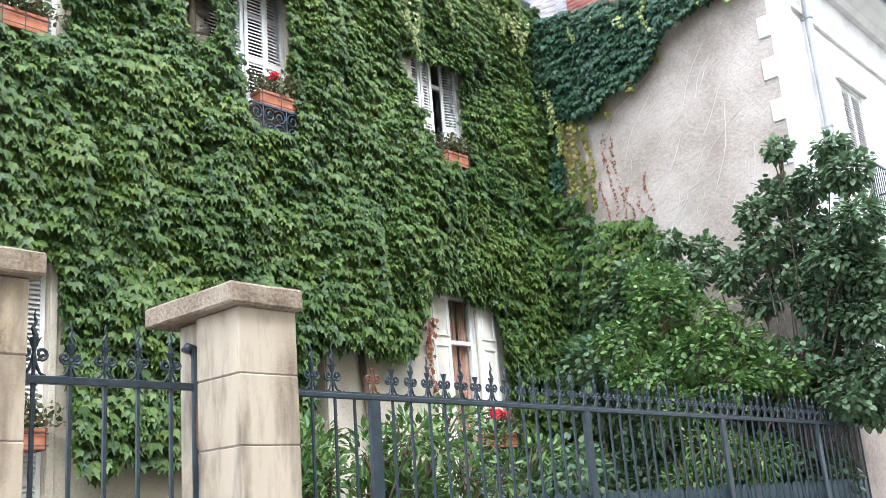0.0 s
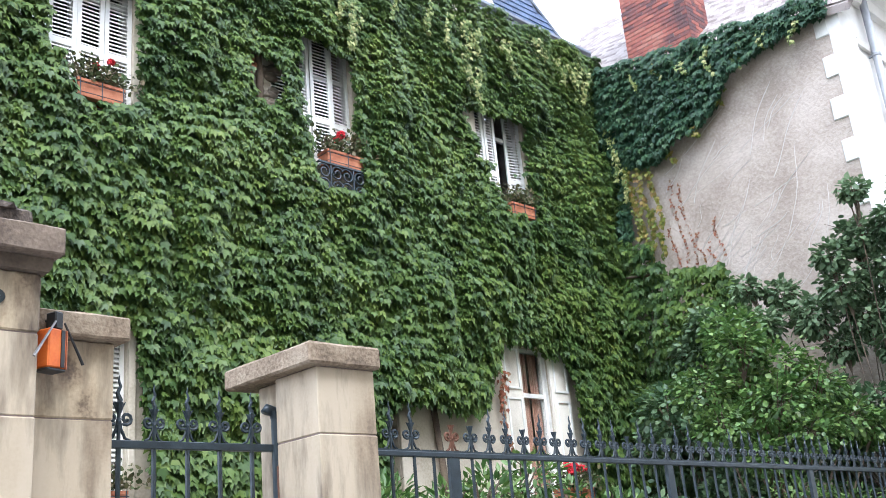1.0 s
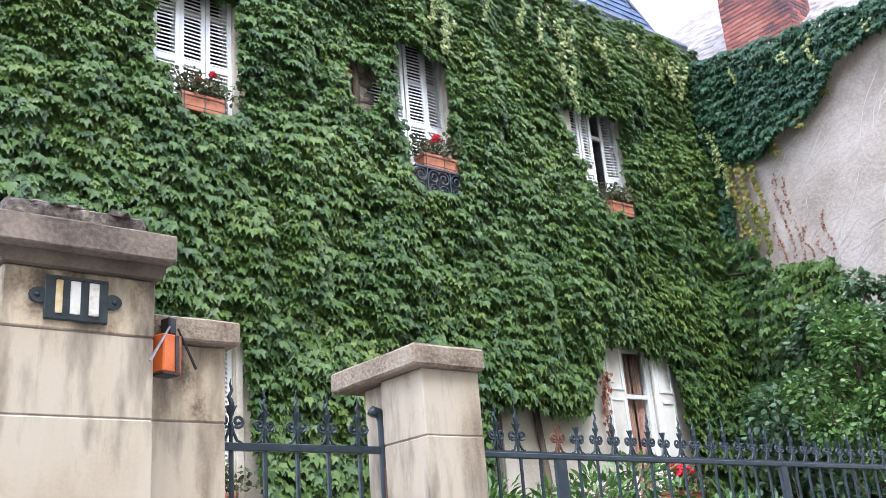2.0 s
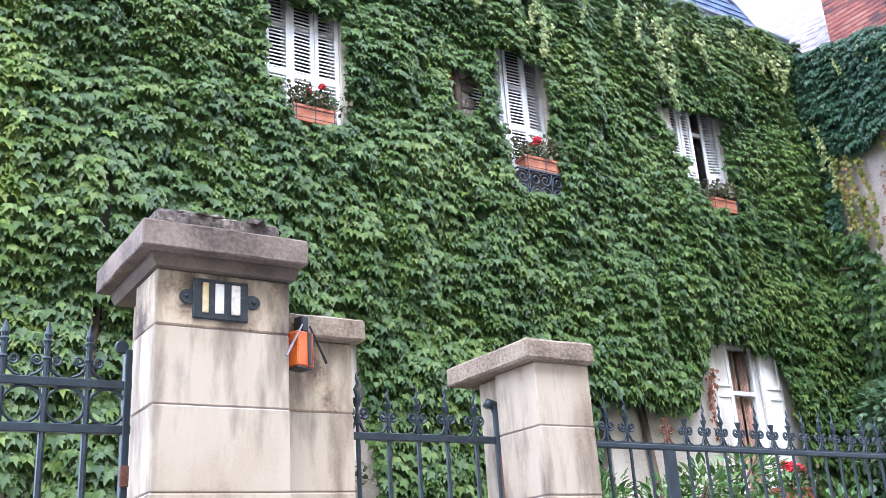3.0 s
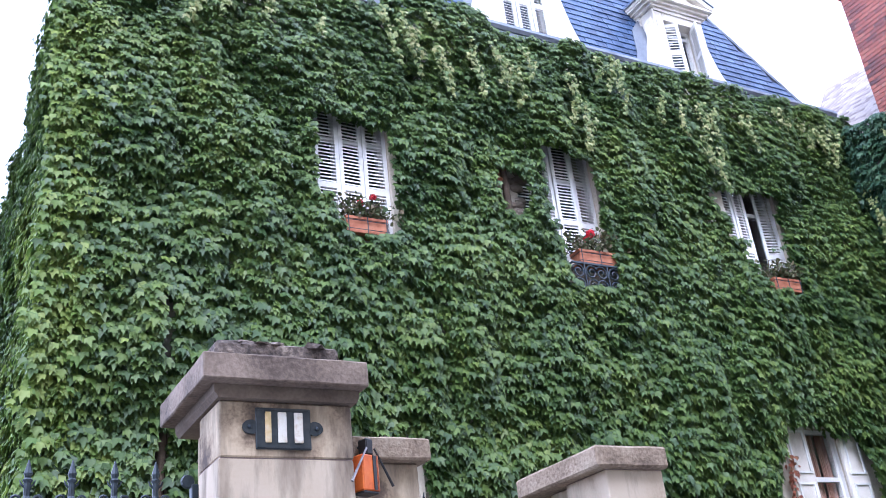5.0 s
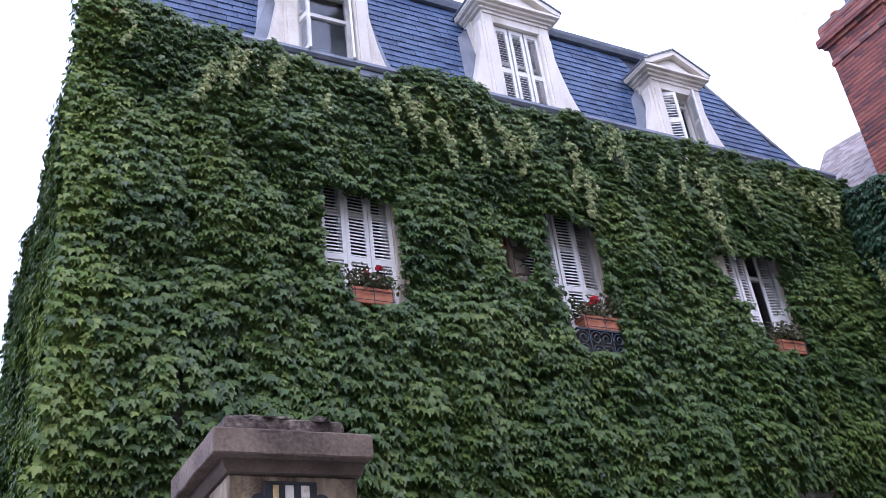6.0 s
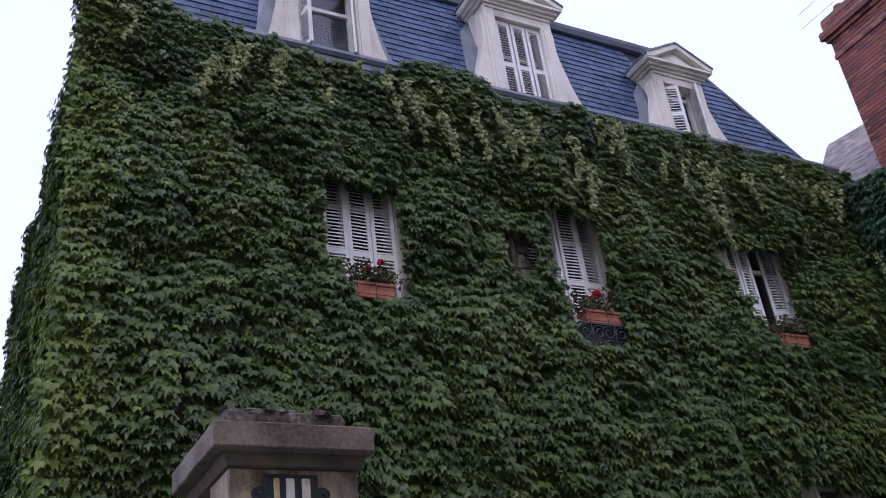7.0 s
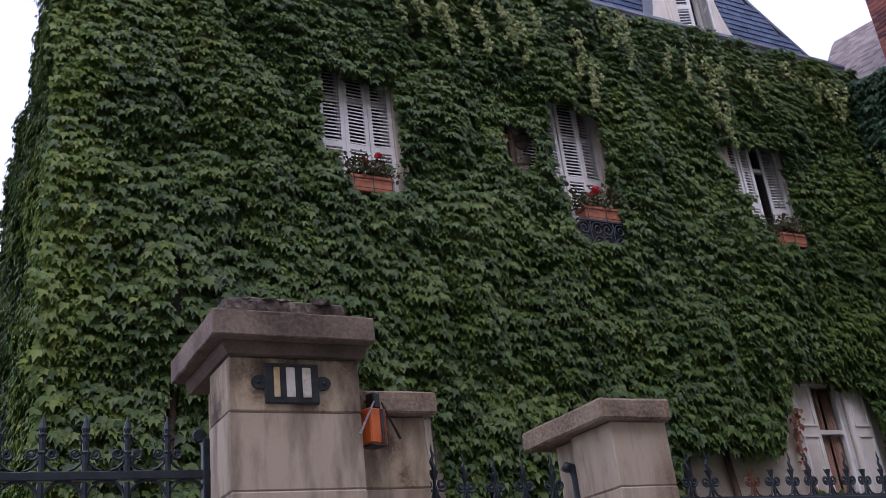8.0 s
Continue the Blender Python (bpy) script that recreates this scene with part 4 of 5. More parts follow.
stack = empty("chimney_stack", "tall red brick chimney with corbelled top and clay pots", "chimney")
brick_stack(stack, 11.62, 12.3, 5.95, 7.2, 9.2, 12.14, lambda m: abs(m.translation.z - 11.6),
            ((0.025, 12.11, 12.19), (0.0, 12.19, 12.49), (0.05, 12.49, 12.57), (0.11, 12.57, 12.72), (0.04, 12.72, 12.95)))
part("flaunching", boxm(11.59, 12.33, 5.92, 7.23, 12.948, 13.0, 0.02), "mortar", stack)
for y, h, r in ((6.99, 0.3, 0.09), (6.63, 0.5, 0.1), (6.18, 0.32, 0.1)):
    bm = bmesh.new()
    lathe(bm, [(r + 0.02, 12.98), (r, 13.03), (r * 0.9, 12.98 + h - 0.06), (r + 0.015, 12.98 + h - 0.04), (r + 0.01, 12.98 + h), (r * 0.7, 12.98 + h - 0.005)], 11.95, y, 12)
    part("chimney_pot", bm, "pot" if h < 0.4 else "lead", stack)
ant = empty("aerial", "thin metal television aerial on the chimney", "aerial")
bm = bmesh.new()
tube(bm, [(11.8, 6.62, 13.3), (11.8, 6.62, 14.3)], 0.012, 6)
part("mast", bm, "zinc", ant)
for z in (13.3, 13.62):
    bm = bmesh.new()
    tube(bm, [(11.8, 6.6, z), (11.8, 7.75, z + 0.03)], 0.005, 5)
    part("boom", bm, "zinc", ant)


# ---- pillars ----
def courses(e, x0, x1, y0, y1, joints, bevel=0.007):
    for a, b in zip(joints, joints[1:]):
        part("stone_block", boxm(x0 + rnd.uniform(-0.002, 0.002), x1, y0 + rnd.uniform(-0.003, 0.003), y1, a + 0.0015, b - 0.0015, bevel), "stonestained" if b == joints[-1] and x0 < 1 else "stone", e)
    part("joint_mortar", boxm(x0 + 0.006, x1 - 0.006, y0 + 0.006, y1 - 0.006, joints[0], joints[-1]), "mortar", e)


def chip(bm, amount, seed):
    """Uneven worn edges: small shifts of a finely cut block."""
    bmesh.ops.subdivide_edges(bm, edges=[ed for ed in bm.edges if ed.calc_length() > 0.2], cuts=5, use_grid_fill=True)
    r = random.Random(seed)
    for v in bm.verts:
        v.co += Vector((r.uniform(-1, 1), r.uniform(-1, 1), r.uniform(-1, 1))) * amount
    return bm


pil = empty("gate_pillar", "cream stone gate pillar with heavy dark weathered cap", "pillar", "", "gate pillars")
courses(pil, -0.628, 0.045, 3.3, 3.64, [0.0, 0.42, 0.8, 1.18, 1.56, 1.945, 2.338, 2.712, 2.985])
courses(pil, -0.55, -0.02, 3.641, 3.95, [0.0, 0.8, 1.56, 2.338, 2.985])
bm = bmesh.new()
extrude(bm, [(-0.642, 2.985), (0.06, 2.985), (0.075, 3.012), (0.08, 3.05), (-0.665, 3.05), (-0.66, 3.012)], "y", 3.255, 3.98)
part("cap_moulding", bm, "moulding", pil, "dark weathered moulding below the cap")
part("cap_slab", chip(boxm(-0.733, 0.1, 3.175, 4.02, 3.051, 3.178, 0.006), 0.0022, 1), "capbrown", pil, "grey-brown weathered cap slab")
part("cap_top", chip(boxm(-0.655, -0.02, 3.26, 3.95, 3.179, 3.275, 0.015), 0.006, 2), "capdark", pil, "mossy broken top course")
# small crumbled pieces and moss along the top edge
for k in range(16):
    x, y = rnd.uniform(-0.62, -0.06), rnd.uniform(3.27, 3.4)
    s = rnd.uniform(0.015, 0.045)
    bm = bmesh.new()
    bmesh.ops.create_icosphere(bm, subdivisions=1, radius=s, matrix=Matrix.Translation((x, y, 3.272)) @ Matrix.Diagonal((1.4, 1, 0.45, 1)))
    for v in bm.verts:
        v.co += Vector((rnd.uniform(-1, 1), rnd.uniform(-1, 1), rnd.uniform(-1, 1))) * s * 0.25
    part("moss_tuft", bm, "capdark", pil)

pil = empty("gate_pillar", "narrower cream stone pillar set back beside the gate", "pillar", "", "gate pillars")
courses(pil, 0.048, 0.497, 3.5, 3.98, [0.0, 0.42, 0.8, 1.18, 1.58, 1.97, 2.375, 2.752])
part("cap_slab", chip(boxm(0.049, 0.545, 3.42, 4.04, 2.753, 2.87, 0.01), 0.002, 3), "cap", pil)

pil = empty("gate_pillar", "cream stone pillar with flat grey cap beside the railing", "pillar", "", "gate pillars")
courses(pil, 1.575, 1.985, 3.3, 3.7, [0.0, 0.4, 0.79, 1.17, 1.55, 1.93, 2.318, 2.69])
courses(pil, 1.64, 1.93, 3.701, 3.96, [0.0, 0.8, 1.55, 2.318, 2.69])
part("cap_slab", chip(boxm(1.488, 2.0, 3.245, 4.1, 2.691, 2.812, 0.012), 0.002, 4), "cap", pil)

# number plate: dark iron plate with two lugs; the numerals are plain raised bars
plate = empty("house_number_plate", "dark iron plate with flaking cream raised bars", "plate")
bm = bmesh.new()
px0, px1, pz0, pz1 = -0.455, -0.178, 2.75, 2.952
box(bm, px0, px1, 3.283, 3.296, pz0, pz1, 0.004)
for s in (-1, 1):
    lathe_c = (px0 - 0.022 if s < 0 else px1 + 0.022, (pz0 + pz1) / 2 + 0.005)
    pts = [(lathe_c[0] + 0.042 * math.cos(a), lathe_c[1] + 0.035 * math.sin(a)) for a in np.linspace(0, math.tau, 15)[:-1]]
    extrude(bm, pts, "y", 3.286, 3.297)
part("backplate", bm, "enamel", plate)
for c in (pz0 + 0.006, pz1 - 0.014):
    part("rim", boxm(px0 + 0.006, px1 - 0.006, 3.279, 3.284, c, c + 0.008), "enamel", plate)
for s in (-1, 1):
    bm = bmesh.new()
    bmesh.ops.create_icosphere(bm, subdivisions=2, radius=0.011, matrix=Matrix.Translation(((px0 - 0.03) if s < 0 else (px1 + 0.03), 3.284, (pz0 + pz1) / 2 + 0.005)))
    part("bolt", bm, "iron", plate)
for k, (a, b, mt) in enumerate(((0.045, 0.075, "ochre"), (0.108, 0.152, "gilt"), (0.19, 0.234, "gilt"))):
    part("bar", boxm(px0 + a, px0 + b, 3.274, 3.284, pz0 + 0.03, pz1 - 0.022, 0.003), mt, plate, "raised bar of flaking cream paint")

# orange box hung at the pillar's edge, with two splayed arms
lan = empty("hanging_box", "orange plastic box with black clip and two splayed arms", "box")
bm = boxm(-0.06, 0.06, -0.05, 0.05, -0.11, 0.1, 0.008)
part("shell", bm, "orange", lan)
# thin darker skin: shade of the box's right side put into colour
part("shaded_side", boxm(0.061, 0.067, -0.05, 0.05, -0.11, 0.1, 0.001), "pot", lan)
part("strap", boxm(0.02, 0.045, -0.055, -0.0505, -0.105, 0.095), "black", lan)
part("under_plate", boxm(-0.06, 0.06, -0.048, 0.052, -0.125, -0.111, 0.004), "black", lan)
part("clip", boxm(-0.012, 0.045, -0.04, 0.035, 0.102, 0.2, 0.008), "black", lan, "black plastic clip")
for s, mt in ((-1, "chrome"), (1, "black")):
    bm = bmesh.new()
    tube(bm, [(0.015 + s * 0.03, -0.045, 0.14), (0.012 + s * 0.165, -0.05, -0.07)], [0.006, 0.009], 6)
    part("arm", bm, mt, lan)
bm = bmesh.new()
tube(bm, [(0.016, 0.03, 0.16), (0.016, 0.12, 0.175)], 0.01, 6)
part("hook", bm, "iron", lan)
lan.matrix_basis = pose(0.13, 3.37, 2.663, 0, 0, 20) @ Matrix.Scale(0.86, 4)

# ---- railings ----
def finial_mesh(spike=True, k=1.0):
    """Cast finial: flared foot, two side scrolls, cup and a wavy point."""
    bm = bmesh.new()
    for f in (-1, 1):
        tube(bm, [(f * 0.055, 0, 0.002), (f * 0.03, 0, 0.012), (f * 0.012, 0, 0.05), (f * 0.006, 0, 0.085)], [0.006, 0.007, 0.008, 0.007], 5)
        tube(bm, scroll(f * 0.036, 0.098, 0.03, 1.3, -2.2, f, 12), 0.0085, 5)
    lathe(bm, [(0.009, 0.0), (0.011, 0.07), (0.014, 0.085), (0.009, 0.1), (0.01, 0.13), (0.022, 0.168), (0.012, 0.17)], seg=6)
    for f in (-1, 1):
        tube(bm, [(f * 0.006, 0, 0.125), (f * 0.014, 0, 0.15), (f * 0.032, 0, 0.172)], [0.007, 0.007, 0.002], 4)
    if spike:
        tube(bm, [(0, 0, 0.15), (0.006, 0, 0.18), (-0.007, 0, 0.21), (0.007, 0, 0.24), (-0.002, 0, 0.27), (0.003, 0, 0.295)], [0.011, 0.013, 0.01, 0.008, 0.005, 0.0015], 5)
    for v in bm.verts:
        v.co *= k
    return bm


rail = empty("iron_railing", "dark blue-green iron railing with scrolled finials on a low wall", "railing")
fin = part("finial", finial_mesh(True, 0.98), "iron", rail)
stub = part("finial", finial_mesh(False, 0.98), "iron", rail)
rusty = part("finial", finial_mesh(False, 0.98), "rust", rail, "rust-brown broken finial")
bar = part("bar", tube(bmesh.new(), [(0, 0, 0.52), (0, 0, 2.25)], 0.0115, 6), "iron", rail)
post = part("post", boxm(-0.045, 0.045, -0.016, 0.016, 0.4, 2.25, 0.004), "iron", rail)
bm = bmesh.new()
box(bm, 1.98, 11.55, 3.478, 3.522, 2.238, 2.268, 0.004)
box(bm, 1.98, 11.55, 3.485, 3.515, 2.268, 2.28)
part("top_rail", bm, "iron", rail)
part("bottom_rail", boxm(1.98, 11.55, 3.482, 3.518, 0.6, 0.63), "iron", rail)
for i in range(54):
    x = 2.235 + 0.172 * i
    if x > 11.5:
        break
    p = i % 14 == 3
    if i == 0:
        bar.location, fin.location = (x, 3.5, 0), (x, 3.5, 2.279)
        continue
    if p:
        if i == 3:
            post.location, rusty.location = (x, 3.5, 0), (x, 3.5, 2.279)
            continue
        share("post", post, rail, pose(x, 3.5, 0))
    else:
        share("bar", bar, rail, pose(x, 3.5, 0, rnd.uniform(-0.3, 0.3), rnd.uniform(-0.3, 0.3)))
    if i == 2:
        continue
    if i == 4:
        stub.location = (x, 3.5, 2.279)
        continue
    share("finial", stub if rnd.random() < 0.22 else fin, rail, pose(x, 3.5, 2.279, rnd.uniform(-3, 3), rnd.uniform(-2, 2), rnd.uniform(-6, 6)))
# scalloped sheet screen behind the bars
src = bmesh.new()
out = [(-0.084, 0.5), (0.084, 0.5)] + [(0.084 * math.cos(a), 1.52 + 0.082 * math.sin(a)) for a in np.linspace(0, math.pi, 9)]
extrude(src, out, "y", 3.545, 3.551)
first = part("screen_panel", src, "sheet", rail, "blue-grey sheet panel with rounded top")
first.location = (2.235 + 0.086, 0, 0)
for i in range(1, 54):
    share("screen_panel", first, rail, pose(2.321 + 0.172 * i, 0.006 * (i % 2), 0))
rail.matrix_basis = pose(2.0, 0, 0, 0, 0.45) @ pose(-2.0, 0, 0)     # follows the falling street
tagged(part("low_wall", boxm(1.99, 11.58, 3.36, 3.66, -0.1, 0.6, 0.01), "stone"), "low stone wall under the railing", "wall", kind="structure")

gate = empty("garden_gate", "dark iron garden gate with pointed finials, closed", "gate")
g1 = part("finial", finial_mesh(True, 1.0), "iron", gate)
gb = part("bar", tube(bmesh.new(), [(0, 0, 0.12), (0, 0, 2.29)], 0.013, 6), "iron", gate)
for z in (2.283, 0.9, 0.1):
    part("rail", boxm(0.52, 1.59, 3.73, 3.77, z, z + 0.04, 0.003), "iron", gate)
for k, x in enumerate((0.65, 0.845, 1.04, 1.235, 1.44)):
    if k == 0:
        g1.location, gb.location = (x, 3.75, 2.322), (x, 3.75, 0)
        g1.scale = (1.15, 1.15, 1.15)
        continue
    share("finial", g1, gate, pose(x, 3.75, 2.322, 0, 0, rnd.uniform(-8, 8)))
    share("bar", gb, gate, pose(x, 3.75, 0))
bm = bmesh.new()
tube(bm, [(1.6, 3.735, 0.02), (1.6, 3.735, 2.4), (1.597, 3.735, 2.47), (1.575, 3.735, 2.52), (1.545, 3.735, 2.53), (1.53, 3.735, 2.5)], [0.03, 0.03, 0.029, 0.028, 0.026, 0.03], 8)
part("stile", bm, "iron", gate, "round gate stile with curled top", True)
part("hinge_stile", boxm(0.5, 0.53, 3.73, 3.77, 0.05, 2.3, 0.003), "iron", gate)
part("latch_plate", boxm(1.575, 1.625, 3.69, 3.71, 1.95, 2.2, 0.003), "rust", gate, "rusty latch plate")

drive = empty("drive_gate", "wide dark iron drive gate with rings between two rails", "gate")
db = part("bar", tube(bmesh.new(), [(0, 0, 0.1), (0, 0, 2.48)], 0.016, 6), "iron", drive)
ring = part("ring", tube(bmesh.new(), [(0.088 * math.cos(a), 0, 0.088 * math.sin(a)) for a in np.linspace(0, math.tau, 21)[:-1]], 0.0085, 5, True), "iron", drive, smooth=True)
bm = bmesh.new()
lathe(bm, [(0.016, 0.0), (0.015, 0.08), (0.022, 0.09), (0.015, 0.1), (0.016, 0.16), (0.024, 0.175), (0.014, 0.185), (0.021, 0.205), (0.012, 0.235), (0.003, 0.27)], seg=7)
for f in (-1, 1):
    tube(bm, [(f * 0.012, 0, 0.075), (f * 0.02, 0, 0.04), (f * 0.045, 0, 0.016), (f * 0.075, 0, 0.005)], [0.007, 0.008, 0.008, 0.006], 5)
    tube(bm, scroll(f * 0.045, 0.085, 0.028, 1.5, 3.6, f, 14), 0.007, 5)
    tube(bm, [(f * 0.01, 0, 0.14), (f * 0.026, 0, 0.155), (f * 0.034, 0, 0.175)], [0.006, 0.005, 0.002], 4)
df = part("finial", bm, "iron", drive)
for z in (2.49, 2.272, 0.9, 0.1):
    part("rail", boxm(-4.4, -0.6, 3.73, 3.77, z, z + 0.042, 0.004), "iron", drive)
xs = [-0.81 - 0.193 * k for k in range(18)]
for k, x in enumerate(xs):
    m = pose(x, 3.75, 0)
    if k:
        share("bar", db, drive, m)
        share("finial", df, drive, pose(x, 3.75, 2.532))
        share("ring", ring, drive, pose(x + 0.097, 3.75, 2.402))
    else:
        db.matrix_basis, df.matrix_basis, ring.matrix_basis = m, pose(x, 3.75, 2.532), pose(x + 0.097, 3.75, 2.402)
part("stile", boxm(-0.64, -0.605, 3.725, 3.775, 0.05, 2.69, 0.004), "iron", drive)
bm = bmesh.new()
lathe(bm, [(0.0, -0.02), (0.03, -0.018), (0.036, 0.0), (0.03, 0.018), (0.0, 0.02)], seg=12)
kn = part("knob", bm, "iron", drive)
kn.matrix_basis = pose(-0.655, 3.75, 2.705, 90)
part("hinge_strap", boxm(-0.645, -0.6, 3.715, 3.73, 2.02, 2.12, 0.003), "rust", drive)
# far pillar that closes the drive
pil = empty("gate_pillar", "cream stone pillar at the far side of the drive", "pillar", "", "gate pillars")
courses(pil, -5.15, -4.45, 3.3, 3.98, [0.0, 0.8, 1.56, 2.33, 2.985])
part("cap_slab", boxm(-5.25, -4.36, 3.18, 4.05, 2.986, 3.17, 0.012), "cap", pil)


# ---- shrubs and tree ----
def woody(parent, root, clumps, r0, mat="bark"):
    """Tapered trunk and limbs that reach into the clumps."""
    root = Vector(root)
    mid = Vector((np.mean([c[0] for c in clumps]), np.mean([c[1] for c in clumps]), np.mean([c[2] for c in clumps]) * 0.55))
    fork = root.lerp(mid, 0.75)
    bm = bmesh.new()
    tube(bm, [root, root.lerp(fork, 0.5) + Vector((0.05, 0.03, 0)), fork], [r0, r0 * 0.8, r0 * 0.65], 8)
    part("trunk", bm, mat, parent)
    for c in clumps:
        p = Vector(c[:3])
        k = fork.lerp(p, 0.5) + Vector((rnd.uniform(-0.15, 0.15), rnd.uniform(-0.15, 0.15), rnd.uniform(-0.1, 0.15)))
        bm = bmesh.new()
        tube(bm, [fork, k, p], [r0 * 0.4, r0 * 0.25, 0.008], 6)
        for j in range(5):
            q = p + Vector((rnd.uniform(-1, 1), rnd.uniform(-1, 1), rnd.uniform(-0.6, 0.9))) * c[3]
            tube(bm, [k.lerp(p, 0.7), p.lerp(q, 0.5) + Vector((0, 0, 0.03)), q], [0.014, 0.008, 0.003], 4)
        part("limb", bm, mat, parent)


def shrub(label, category, root, clumps, per, size, shape, mat, r0=0.05, droop=0.35, group="", flat=0.72):
    e = empty("tree" if category == "tree" else "shrub", label, category, "", group)
    woody(e, root, clumps, r0)
    p, t, n, s = crown(clumps, per, size, droop, flat)
    leaves("crown", p, t, n, s, shape, mat, e)


def spread(n, x, y, z, r, seed):
    q = random.Random(seed)
    return [(q.uniform(*x), q.uniform(*y), q.uniform(*z), q.uniform(*r)) for _ in range(n)]


# broad-leaved tree against the neighbour's wall, leaning out over the railing
shrub("broad-leaved green tree with an uneven open crown", "tree", (10.6, 4.9, 0.0),
      [(10.59, 3.61, 5.8, 0.19), (10.78, 2.99, 5.68, 0.22), (10.67, 2.8, 5.28, 0.3), (10.81, 3.29, 5.3, 0.27), (10.83, 3.74, 5.23, 0.31), (10.49, 4.02, 5.0, 0.24), (10.46, 2.71, 4.61, 0.32), (10.95, 3.52, 4.76, 0.34), (10.61, 3.99, 4.59, 0.31), (10.59, 3.11, 4.22, 0.36), (11.05, 5.04, 4.83, 0.26), (10.73, 5.39, 4.95, 0.21), (10.95, 3.89, 4.22, 0.34), (10.74, 4.53, 4.34, 0.31), (10.83, 2.79, 3.96, 0.33), (10.54, 5.15, 4.37, 0.29), (10.83, 6.15, 4.63, 0.29), (10.97, 6.58, 4.3, 0.29), (10.76, 3.04, 3.43, 0.27), (10.89, 3.6, 3.78, 0.26), (10.85, 2.98, 2.79, 0.32), (10.49, 3.25, 2.47, 0.27), (10.9, 4.28, 3.91, 0.25), (10.8, 2.82, 3.4, 0.3)] + spread(12, (10.8, 11.4), (3.0, 3.6), (2.4, 4.3), (0.28, 0.4), 21),
      430, (0.055, 0.11), BROAD, "treetop", 0.03, 0.5, flat=0.85)
shrub("dark leafy shrub at the end of the railing", "shrub", (10.8, 4.6, 0.0), spread(16, (10.2, 11.25), (3.8, 5.2), (1.2, 3.7), (0.28, 0.45), 12), 170, (0.06, 0.12), BROAD, "tree", 0.04)
shrub("dense green shrub with glossy oval leaves behind the railing", "shrub", (9.3, 4.9, 0.0),
      [(9.2, 4.9, 3.85, 0.42), (9.5, 5.1, 4.15, 0.4), (9.0, 5.3, 3.4, 0.45), (9.6, 4.6, 3.6, 0.45), (9.2, 4.5, 3.1, 0.45), (9.8, 4.3, 3.3, 0.42), (9.3, 4.2, 2.7, 0.35),
       (9.9, 4.0, 2.85, 0.35), (10.2, 3.85, 2.75, 0.3), (8.7, 5.0, 2.9, 0.35), (9.7, 5.0, 2.6, 0.45), (8.9, 4.6, 2.5, 0.3)],
      300, (0.045, 0.09), BROAD, "bush", 0.06)
shrub("leafy shrub with pale green leaves behind the railing", "shrub", (8.9, 4.4, 0.0), spread(9, (7.9, 10.4), (4.0, 4.8), (1.3, 2.0), (0.28, 0.42), 3), 170, (0.05, 0.1), LANCE, "bush", 0.04)
shrub("dark leafy shrub in the garden corner", "shrub", (10.4, 6.9, 0.0), spread(13, (9.9, 11.3), (5.8, 7.5), (1.2, 3.6), (0.35, 0.55), 4), 110, (0.07, 0.13), BROAD, "tree", 0.05)
shrub("dark leafy shrub beside the house wall", "shrub", (8.3, 5.6, 0.0), spread(10, (7.2, 10.2), (5.3, 6.4), (0.8, 1.9), (0.3, 0.5), 5), 110, (0.06, 0.12), BROAD, "tree", 0.04)
shrub("upright pale green shrub with narrow leaves", "shrub", (4.1, 5.0, 0.0), spread(22, (3.3, 5.1), (4.6, 5.6), (1.1, 2.3), (0.2, 0.32), 6), 150, (0.07, 0.14), LANCE, "bush", 0.04, -0.2)
shrub("upright pale green shrub with narrow leaves", "shrub", (5.6, 5.4, 0.0), spread(16, (5.0, 6.6), (5.0, 6.2), (1.1, 2.2), (0.2, 0.32), 7), 150, (0.07, 0.13), LANCE, "bush", 0.04, -0.2)
shrub("low leafy shrub by the gate", "shrub", (3.0, 6.4, 0.0), spread(6, (2.4, 3.6), (6.0, 6.8), (0.7, 1.5), (0.25, 0.4), 8), 110, (0.07, 0.13), LANCE, "bush", 0.03)
shrub("dark bushy tree behind the house corner", "tree", (-4.3, 19.0, 0.0), spread(16, (-6.0, -3.2), (18, 20.5), (2.0, 6.5), (0.8, 1.3), 9), 14, (0.16, 0.3), BROAD, "tree", 0.12)

# ---- creeper ----
def lower(u):
    """Height down to which the creeper hangs on the house front."""
    return np.interp(u, [-1.1, -0.6, 0.2, 1.6, 1.75, 2.85, 2.95, 3.02, 3.25, 4.0, 4.5, 5.9, 6.0, 6.3, 7.0, 7.5, 7.95, 8.1, 8.25, 9.0, 9.65, 9.78, 9.95, 10.1, 11.6],
                     [2.7, 2.5, 2.05, 2.0, 4.1, 4.15, 3.6, 2.3, 2.15, 2.15, 2.35, 2.6, 3.6, 3.45, 3.5, 3.4, 3.6, 4.0, 4.65, 4.45, 4.4, 3.6, 2.6, 1.6, 0.6]) + 0.35 * (fbm(u * 2.5, u * 0 + 4) - 0.5)


def hole(u, v, a, b, c, d, edge=0.09):
    w = edge * 2 * (fbm(u * 3 + 11, v * 3) - 0.5) + edge * 0.6 * (rng.random(len(u)) - 0.5)
    return (u > a - w) & (u < b + w) & (v > c - w) & (v < d + w)


